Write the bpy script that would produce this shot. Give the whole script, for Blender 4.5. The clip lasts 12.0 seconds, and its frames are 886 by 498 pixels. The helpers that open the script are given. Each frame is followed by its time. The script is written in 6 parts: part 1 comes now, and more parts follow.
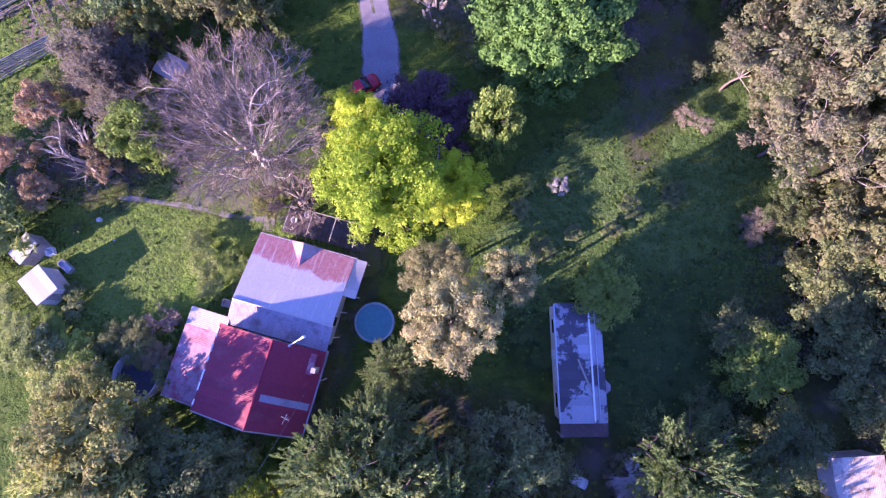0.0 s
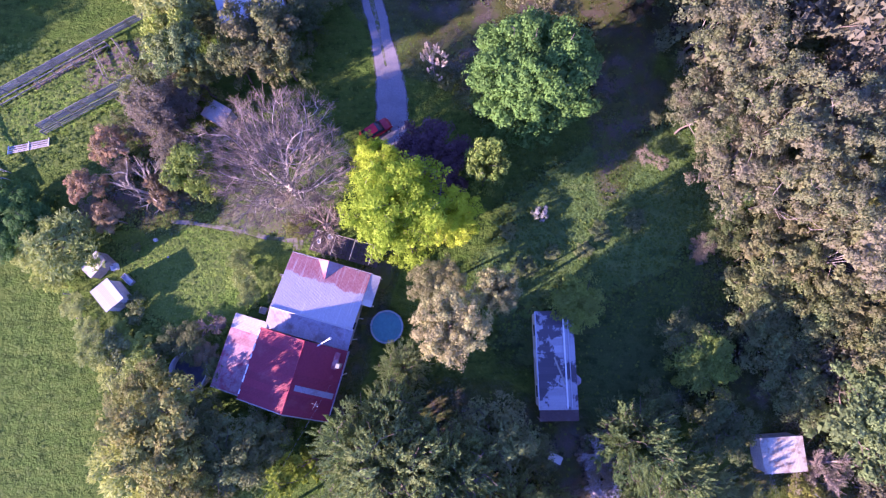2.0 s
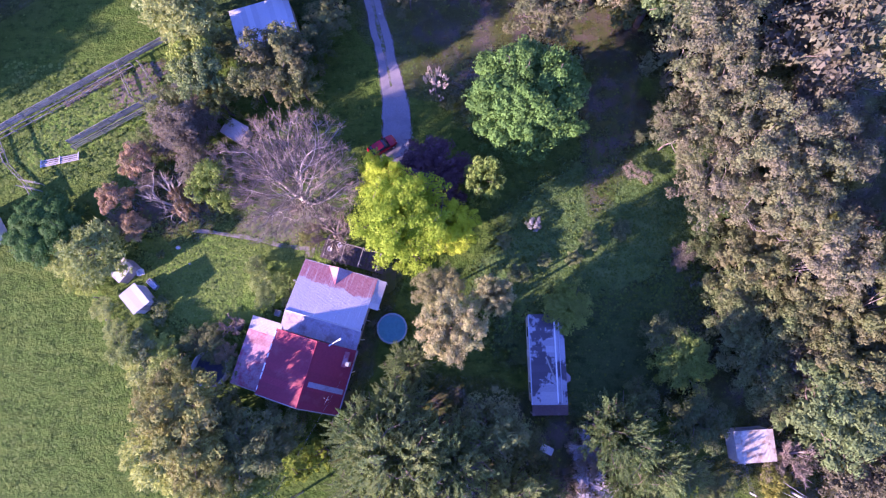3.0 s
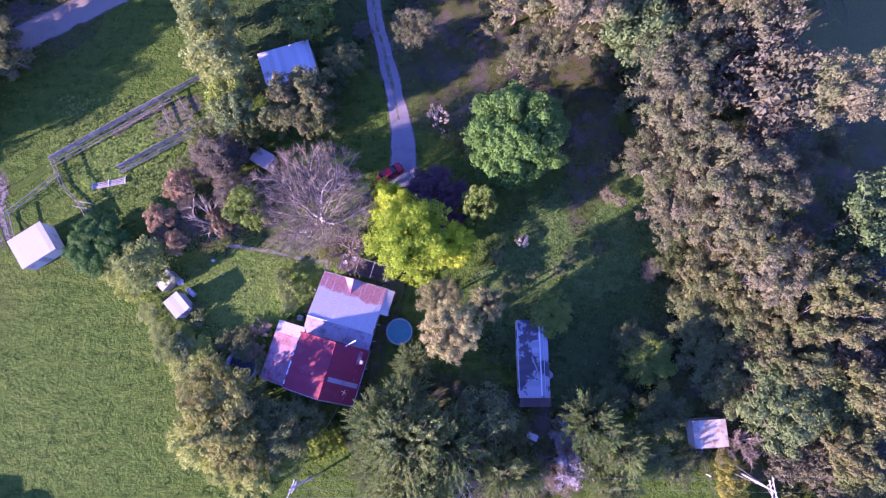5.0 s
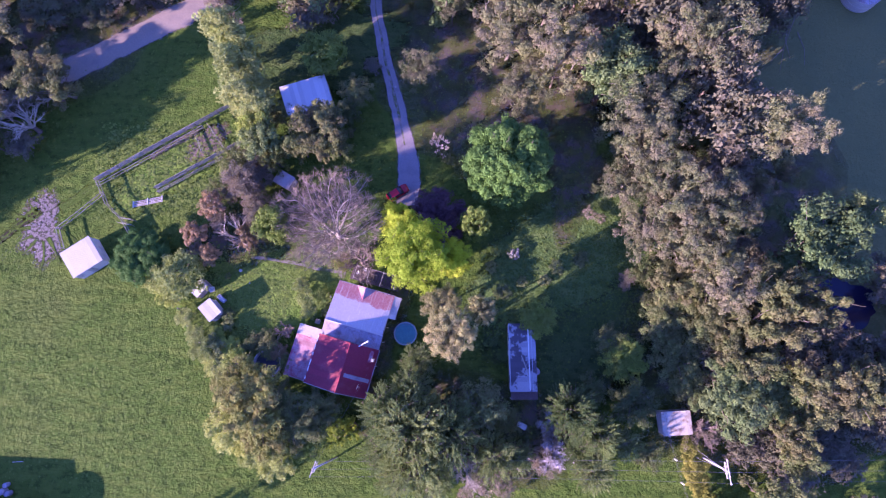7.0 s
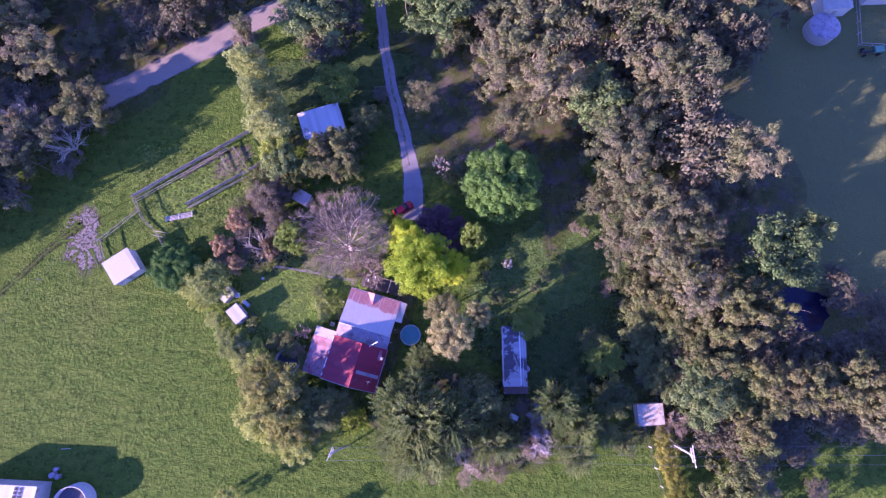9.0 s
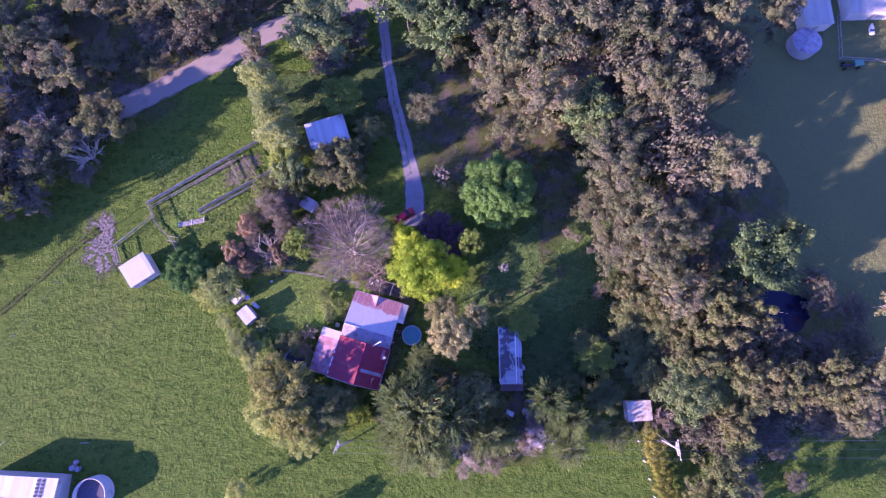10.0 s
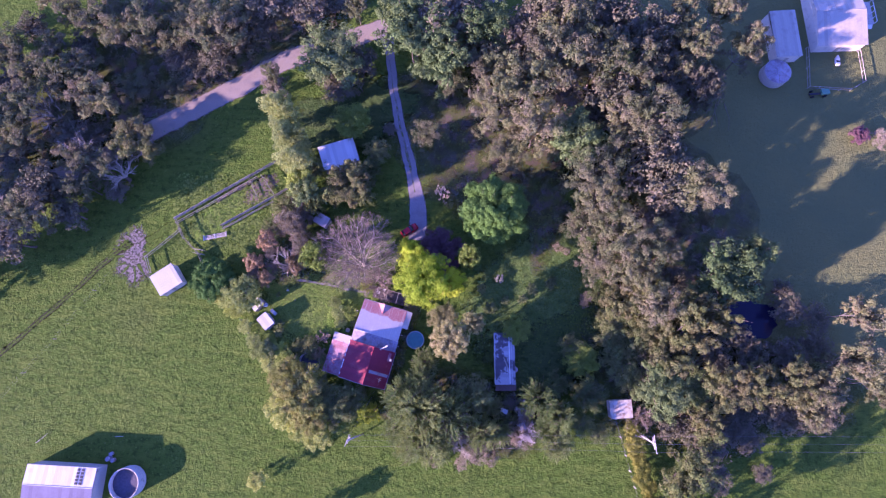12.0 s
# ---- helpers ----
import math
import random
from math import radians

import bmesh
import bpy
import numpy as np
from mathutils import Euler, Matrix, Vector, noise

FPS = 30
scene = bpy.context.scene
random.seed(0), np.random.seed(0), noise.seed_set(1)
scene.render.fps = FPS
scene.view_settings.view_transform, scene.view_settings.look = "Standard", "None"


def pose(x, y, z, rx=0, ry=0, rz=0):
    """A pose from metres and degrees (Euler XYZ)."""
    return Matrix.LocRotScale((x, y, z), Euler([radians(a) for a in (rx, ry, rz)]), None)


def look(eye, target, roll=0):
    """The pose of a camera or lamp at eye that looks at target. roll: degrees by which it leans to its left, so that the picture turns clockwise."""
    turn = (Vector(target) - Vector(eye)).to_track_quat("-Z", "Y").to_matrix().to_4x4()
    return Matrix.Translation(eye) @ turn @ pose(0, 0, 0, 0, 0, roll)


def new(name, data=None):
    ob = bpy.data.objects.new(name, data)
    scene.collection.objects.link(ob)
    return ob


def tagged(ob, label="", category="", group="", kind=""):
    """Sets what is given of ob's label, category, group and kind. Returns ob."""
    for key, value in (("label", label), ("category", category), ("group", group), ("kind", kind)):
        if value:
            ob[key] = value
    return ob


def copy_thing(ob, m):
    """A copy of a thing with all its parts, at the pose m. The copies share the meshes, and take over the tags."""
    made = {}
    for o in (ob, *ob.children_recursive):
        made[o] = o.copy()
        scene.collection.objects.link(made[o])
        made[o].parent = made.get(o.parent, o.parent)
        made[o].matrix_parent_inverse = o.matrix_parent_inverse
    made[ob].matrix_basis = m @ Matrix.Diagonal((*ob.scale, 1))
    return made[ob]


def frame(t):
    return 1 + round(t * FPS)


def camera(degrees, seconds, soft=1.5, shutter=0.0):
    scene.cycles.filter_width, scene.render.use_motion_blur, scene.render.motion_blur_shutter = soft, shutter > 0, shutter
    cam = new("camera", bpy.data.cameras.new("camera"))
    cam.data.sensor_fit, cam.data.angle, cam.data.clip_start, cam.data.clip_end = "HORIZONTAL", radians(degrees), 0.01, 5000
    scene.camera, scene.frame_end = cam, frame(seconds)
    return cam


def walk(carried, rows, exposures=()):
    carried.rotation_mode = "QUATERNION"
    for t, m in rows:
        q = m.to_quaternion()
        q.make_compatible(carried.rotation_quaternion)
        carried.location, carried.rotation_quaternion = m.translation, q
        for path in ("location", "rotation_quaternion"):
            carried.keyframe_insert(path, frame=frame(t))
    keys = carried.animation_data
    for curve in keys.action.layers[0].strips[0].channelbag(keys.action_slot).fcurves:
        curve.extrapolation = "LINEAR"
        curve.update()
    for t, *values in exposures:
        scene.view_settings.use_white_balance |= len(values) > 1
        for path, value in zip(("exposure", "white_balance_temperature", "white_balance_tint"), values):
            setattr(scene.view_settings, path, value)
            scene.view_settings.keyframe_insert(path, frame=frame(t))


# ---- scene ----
import itertools

# The camera: a drone that climbs straight up while it looks down, a little ahead.
cam = camera(86.5, 12.0, 1.25)
ROWS = [
    (0, 0.000, 0.000, 45.888, 9.234, 1.375, 0.000),
    (0.5, -0.070, -0.059, 48.121, 9.466, 1.285, 0.118),
    (1, -0.119, -0.128, 50.452, 9.664, 1.211, 0.145),
    (1.5, -0.133, -0.220, 52.868, 9.822, 1.173, 0.108),
    (2, -0.108, -0.238, 55.299, 9.960, 1.091, 0.123),
    (2.5, -0.146, -0.302, 57.623, 10.086, 1.055, 0.154),
    (3, -0.212, -0.316, 60.007, 10.191, 1.001, 0.225),
    (3.5, -0.247, -0.308, 62.392, 10.259, 0.947, 0.299),
    (5.5, -0.158, -0.244, 71.665, 10.510, 0.933, 0.481),
    (6, -0.146, -0.224, 74.031, 10.540, 0.944, 0.537),
    (6.5, -0.161, -0.175, 76.465, 10.538, 0.941, 0.581),
    (7, -0.180, -0.140, 78.860, 10.554, 0.916, 0.529),
    (9, -0.190, -0.120, 88.476, 10.671, 0.917, 0.568),
    (9.5, -0.122, -0.128, 90.852, 10.700, 0.917, 0.574),
    (10, -0.025, -0.165, 93.175, 10.725, 0.935, 0.607),
    (10.5, 0.074, -0.152, 95.583, 10.757, 0.975, 0.612),
    (11, 0.081, -0.092, 97.998, 10.783, 1.019, 0.663),
    (11.5, 0.146, 0.068, 100.369, 10.866, 1.019, 0.727),
    (12, 0.222, 0.320, 102.734, 10.981, 1.060, 0.821),
]
walk(cam, [(t, pose(x, y, z, rx, ry, rz)) for t, x, y, z, rx, ry, rz in ROWS], [(0.0, 2.33, 5440.0, 87.5), (6.0, 2.14, 5330.0, 92.0), (12.0, 2.06, 5400.0, 95.0)])

# ---- light ----
SUN_FROM = Vector((-0.875, -0.485, 0.0)).normalized()
SUN_UP = radians(15.0)
world = bpy.data.worlds.new("sky")
scene.world = world
world.use_nodes = True
wn = world.node_tree.nodes
sky = wn.new("ShaderNodeTexSky")
sky.sky_type, sky.sun_disc = "NISHITA", False
sky.sun_elevation, sky.sun_rotation = SUN_UP, math.atan2(SUN_FROM.x, SUN_FROM.y)
sky.air_density, sky.dust_density, sky.ozone_density = 1.2, 0.1, 6.0
wn["Background"].inputs["Strength"].default_value = 0.103
world.node_tree.links.new(sky.outputs[0], wn["Background"].inputs["Color"])
lamp = bpy.data.lights.new("sun", "SUN")
lamp.energy, lamp.angle, lamp.color = 4.4, radians(0.6), (0.97, 0.86, 0.47)
sun = new("sun", lamp)
sun.matrix_world = look(SUN_FROM * math.cos(SUN_UP) * 100 + Vector((0, 0, math.sin(SUN_UP) * 100)), (0, 0, 0))


# ---- materials ----
def nodes_of(name):
    m = bpy.data.materials.new(name)
    m.use_nodes = True
    nt = m.node_tree
    return m, nt, nt.nodes["Principled BSDF"]


def add(nt, kind, **values):
    n = nt.nodes.new(kind)
    for key, v in values.items():
        n.inputs[key].default_value = v
    return n


def blend(nt, fac, a, b, mode="MIX"):
    n = nt.nodes.new("ShaderNodeMix")
    n.data_type, n.blend_type = "RGBA", mode
    for sock, v in ((n.inputs[0], fac), (n.inputs[6], a), (n.inputs[7], b)):
        if isinstance(v, bpy.types.NodeSocket):
            nt.links.new(v, sock)
        elif isinstance(v, (int, float)):
            sock.default_value = v
        else:
            sock.default_value = (*v, 1.0)
    return n.outputs[2]


def spread(nt, value, lo, hi):
    n = nt.nodes.new("ShaderNodeMapRange")
    n.inputs["From Min"].default_value, n.inputs["From Max"].default_value = lo, hi
    nt.links.new(value, n.inputs["Value"])
    return n.outputs[0]


def noise_of(nt, vec, scale, detail=4.0, rough=0.6):
    n = add(nt, "ShaderNodeTexNoise", Scale=scale, Detail=detail, Roughness=rough)
    nt.links.new(vec, n.inputs["Vector"])
    return n.outputs["Fac"]


def bump_to(nt, bsdf, height, strength, distance):
    b = add(nt, "ShaderNodeBump", Strength=strength, Distance=distance)
    nt.links.new(height, b.inputs["Height"])
    nt.links.new(b.outputs[0], bsdf.inputs["Normal"])


def plain(name, c1, c2, scale=3.0, rough=0.8, metal=0.0, bump=0.3, dirt=None, dirt_scale=0.6, dirt_from=0.55, dirt_to=0.7, vary=0.12, ripple=0.02):
    """Two tones at a fine scale, stains at a coarse one, and a fine relief."""
    m, nt, bsdf = nodes_of(name)
    vec = nt.nodes.new("ShaderNodeTexCoord").outputs["Object"]
    fine = noise_of(nt, vec, scale)
    col = blend(nt, spread(nt, fine, 0.3, 0.7), c1, c2)
    if dirt:
        col = blend(nt, spread(nt, noise_of(nt, vec, dirt_scale, 6.0, 0.65), dirt_from, dirt_to), col, dirt)
    if vary:
        info = nt.nodes.new("ShaderNodeObjectInfo").outputs["Random"]
        hsv = add(nt, "ShaderNodeHueSaturation")
        nt.links.new(spread(nt, info, 0.0, 1.0), hsv.inputs["Value"])
        hsv.inputs["Value"].links[0].from_node.inputs["To Min"].default_value = 1.0 - vary
        hsv.inputs["Value"].links[0].from_node.inputs["To Max"].default_value = 1.0 + vary
        nt.links.new(col, hsv.inputs["Color"])
        col = hsv.outputs[0]
    nt.links.new(col, bsdf.inputs["Base Color"])
    bsdf.inputs["Roughness"].default_value, bsdf.inputs["Metallic"].default_value = rough, metal
    if rough >= 0.85:
        bsdf.inputs["Specular IOR Level"].default_value = 0.1
    bump_to(nt, bsdf, noise_of(nt, vec, scale * 4), bump, ripple)
    return m


def leaf(name, c1, c2, c3, through_light=0.3, rough=0.55, vary=0.22, sway=0.015):
    """Foliage: a tone for each leaf, a third tone that comes and goes from clump to clump, a shift from tree to tree, and light that shines through."""
    m, nt, bsdf = nodes_of(name)
    vec = nt.nodes.new("ShaderNodeTexCoord").outputs["Object"]
    each = nt.nodes.new("ShaderNodeNewGeometry").outputs["Random Per Island"]
    col = blend(nt, each, c1, c2)
    tone = nt.nodes.new("ShaderNodeAttribute")
    tone.attribute_name = "tone"
    both = nt.nodes.new("ShaderNodeMath")
    both.operation = "MULTIPLY_ADD"
    nt.links.new(tone.outputs["Fac"], both.inputs[0])
    both.inputs[1].default_value = 0.34
    nt.links.new(noise_of(nt, vec, 0.45, 2.0), both.inputs[2])
    col = blend(nt, spread(nt, both.outputs[0], 0.58, 0.8), col, c3)
    hsv = add(nt, "ShaderNodeHueSaturation")
    info = nt.nodes.new("ShaderNodeObjectInfo").outputs["Random"]
    val = nt.nodes.new("ShaderNodeMapRange")
    val.inputs["To Min"].default_value, val.inputs["To Max"].default_value = 1.0 - vary, 1.0 + vary
    nt.links.new(info, val.inputs["Value"])
    nt.links.new(val.outputs[0], hsv.inputs["Value"])
    hue = nt.nodes.new("ShaderNodeMapRange")
    hue.inputs["To Min"].default_value, hue.inputs["To Max"].default_value = 0.5 + sway, 0.5 - sway
    nt.links.new(info, hue.inputs["Value"])
    nt.links.new(hue.outputs[0], hsv.inputs["Hue"])
    nt.links.new(col, hsv.inputs["Color"])
    nt.links.new(hsv.outputs[0], bsdf.inputs["Base Color"])
    bsdf.inputs["Roughness"].default_value = rough
    bsdf.inputs["Specular IOR Level"].default_value = 0.1
    tr = nt.nodes.new("ShaderNodeBsdfTranslucent")
    nt.links.new(hsv.outputs[0], tr.inputs["Color"])
    mix = nt.nodes.new("ShaderNodeMixShader")
    mix.inputs[0].default_value = through_light
    nt.links.new(bsdf.outputs[0], mix.inputs[1])
    nt.links.new(tr.outputs[0], mix.inputs[2])
    nt.links.new(mix.outputs[0], nt.nodes["Material Output"].inputs["Surface"])
    return m


def turf(name, k=1.0, east=False, cool=1.0):
    """Rough pasture: green and straw tones at four scales and a tufted relief."""
    m, nt, bsdf = nodes_of(name)
    vec = nt.nodes.new("ShaderNodeTexCoord").outputs["Object"]
    fine = noise_of(nt, vec, 4.5, 5.0, 0.7)
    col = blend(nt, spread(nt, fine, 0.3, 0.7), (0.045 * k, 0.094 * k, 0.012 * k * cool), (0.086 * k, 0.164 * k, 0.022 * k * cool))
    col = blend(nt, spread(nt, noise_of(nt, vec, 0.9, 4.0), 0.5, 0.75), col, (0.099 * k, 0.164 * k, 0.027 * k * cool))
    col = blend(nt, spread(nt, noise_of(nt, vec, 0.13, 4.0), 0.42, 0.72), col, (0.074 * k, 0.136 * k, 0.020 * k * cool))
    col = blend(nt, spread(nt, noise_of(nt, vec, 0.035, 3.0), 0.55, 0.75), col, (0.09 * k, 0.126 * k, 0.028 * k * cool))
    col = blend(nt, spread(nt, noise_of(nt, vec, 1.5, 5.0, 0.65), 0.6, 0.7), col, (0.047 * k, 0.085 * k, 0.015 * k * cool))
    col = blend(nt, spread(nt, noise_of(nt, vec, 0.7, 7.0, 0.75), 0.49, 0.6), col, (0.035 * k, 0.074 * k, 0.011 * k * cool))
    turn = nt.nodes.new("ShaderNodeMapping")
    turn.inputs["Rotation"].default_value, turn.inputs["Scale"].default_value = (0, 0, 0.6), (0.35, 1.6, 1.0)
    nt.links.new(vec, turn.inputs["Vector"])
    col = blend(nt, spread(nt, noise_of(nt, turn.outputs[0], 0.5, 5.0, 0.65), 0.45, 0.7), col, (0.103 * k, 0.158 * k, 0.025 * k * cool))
    if east:
        xyz = nt.nodes.new("ShaderNodeSeparateXYZ")
        nt.links.new(vec, xyz.inputs[0])
        here = nt.nodes.new("ShaderNodeMath")
        here.operation = "MULTIPLY"
        nt.links.new(spread(nt, xyz.outputs[0], 36.0, 50.0), here.inputs[0])
        nt.links.new(spread(nt, xyz.outputs[1], -12.0, -2.0), here.inputs[1])
        dry = blend(nt, spread(nt, fine, 0.3, 0.7), (0.115, 0.135, 0.045), (0.19, 0.205, 0.075))
        dry = blend(nt, spread(nt, noise_of(nt, vec, 0.12, 4.0), 0.4, 0.7), dry, (0.13, 0.16, 0.06))
        col = blend(nt, here.outputs[0], col, dry)
    nt.links.new(col, bsdf.inputs["Base Color"])
    bsdf.inputs["Roughness"].default_value = 0.9
    bsdf.inputs["Specular IOR Level"].default_value = 0.06
    lumps = nt.nodes.new("ShaderNodeMath")
    lumps.operation = "ADD"
    nt.links.new(fine, lumps.inputs[0])
    nt.links.new(noise_of(nt, vec, 2.2, 3.0), lumps.inputs[1])
    swell = nt.nodes.new("ShaderNodeMath")
    swell.operation = "MULTIPLY_ADD"
    nt.links.new(noise_of(nt, vec, 0.8, 3.0), swell.inputs[0])
    swell.inputs[1].default_value = 2.2
    nt.links.new(lumps.outputs[0], swell.inputs[2])
    bump_to(nt, bsdf, swell.outputs[0], 1.0, 0.26)
    return m


def iron(name, c1, c2, stain, stain_from, stain_to, stain_scale=0.35, rough=0.5, metal=0.15):
    """Painted or galvanised roofing iron with weathered patches, streaks down the sheet and a dull shine."""
    m, nt, bsdf = nodes_of(name)
    pos = nt.nodes.new("ShaderNodeNewGeometry").outputs["Position"]
    col = blend(nt, spread(nt, noise_of(nt, pos, 5.0, 5.0, 0.7), 0.3, 0.7), c1, c2)
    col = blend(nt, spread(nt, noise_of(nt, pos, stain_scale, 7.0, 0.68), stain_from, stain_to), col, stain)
    hsv = add(nt, "ShaderNodeHueSaturation")
    val = nt.nodes.new("ShaderNodeMapRange")
    val.inputs["To Min"].default_value, val.inputs["To Max"].default_value = 0.86, 1.14
    nt.links.new(nt.nodes.new("ShaderNodeObjectInfo").outputs["Random"], val.inputs["Value"])
    nt.links.new(val.outputs[0], hsv.inputs["Value"])
    nt.links.new(col, hsv.inputs["Color"])
    nt.links.new(hsv.outputs[0], bsdf.inputs["Base Color"])
    bsdf.inputs["Roughness"].default_value, bsdf.inputs["Metallic"].default_value = rough, metal
    bump_to(nt, bsdf, noise_of(nt, pos, 9.0), 0.15, 0.01)
    return m


def eaves_rust(name):
    """Galvanised iron whose lower third is stained red with rust, with a ragged edge to the stain."""
    m, nt, bsdf = nodes_of(name)
    pos = nt.nodes.new("ShaderNodeNewGeometry").outputs["Position"]
    dot = nt.nodes.new("ShaderNodeVectorMath")
    dot.operation = "DOT_PRODUCT"
    nt.links.new(pos, dot.inputs[0])
    dot.inputs[1].default_value = (0.2672, 0.9636, 0.0)
    edge = nt.nodes.new("ShaderNodeMath")
    edge.operation = "MULTIPLY_ADD"
    nt.links.new(noise_of(nt, pos, 0.6, 6.0, 0.65), edge.inputs[0])
    edge.inputs[1].default_value = 3.2
    nt.links.new(dot.outputs["Value"], edge.inputs[2])
    zinc = blend(nt, spread(nt, noise_of(nt, pos, 4.0, 5.0, 0.7), 0.3, 0.7), (0.42, 0.39, 0.39), (0.51, 0.48, 0.48))
    zinc = blend(nt, spread(nt, noise_of(nt, pos, 0.5, 6.0, 0.7), 0.58, 0.78), zinc, (0.36, 0.26, 0.27))
    rust = blend(nt, spread(nt, noise_of(nt, pos, 3.0, 5.0, 0.7), 0.3, 0.7), (0.34, 0.1, 0.1), (0.46, 0.24, 0.24))
    down = nt.nodes.new("ShaderNodeMapping")
    down.vector_type = "TEXTURE"
    down.inputs["Rotation"].default_value, down.inputs["Scale"].default_value = (0, 0, radians(-15.5)), (0.16, 2.6, 1.0)
    nt.links.new(pos, down.inputs["Vector"])
    streak = noise_of(nt, down.outputs[0], 0.8, 4.0, 0.7)
    rust = blend(nt, spread(nt, streak, 0.52, 0.7), rust, (0.5, 0.43, 0.43))
    zinc = blend(nt, spread(nt, streak, 0.56, 0.72), zinc, (0.6, 0.58, 0.58))
    col = blend(nt, spread(nt, edge.outputs[0], 2.6, 2.95), zinc, rust)
    nt.links.new(col, bsdf.inputs["Base Color"])
    bsdf.inputs["Roughness"].default_value, bsdf.inputs["Metallic"].default_value = 0.6, 0.05
    bump_to(nt, bsdf, noise_of(nt, pos, 9.0), 0.15, 0.01)
    return m


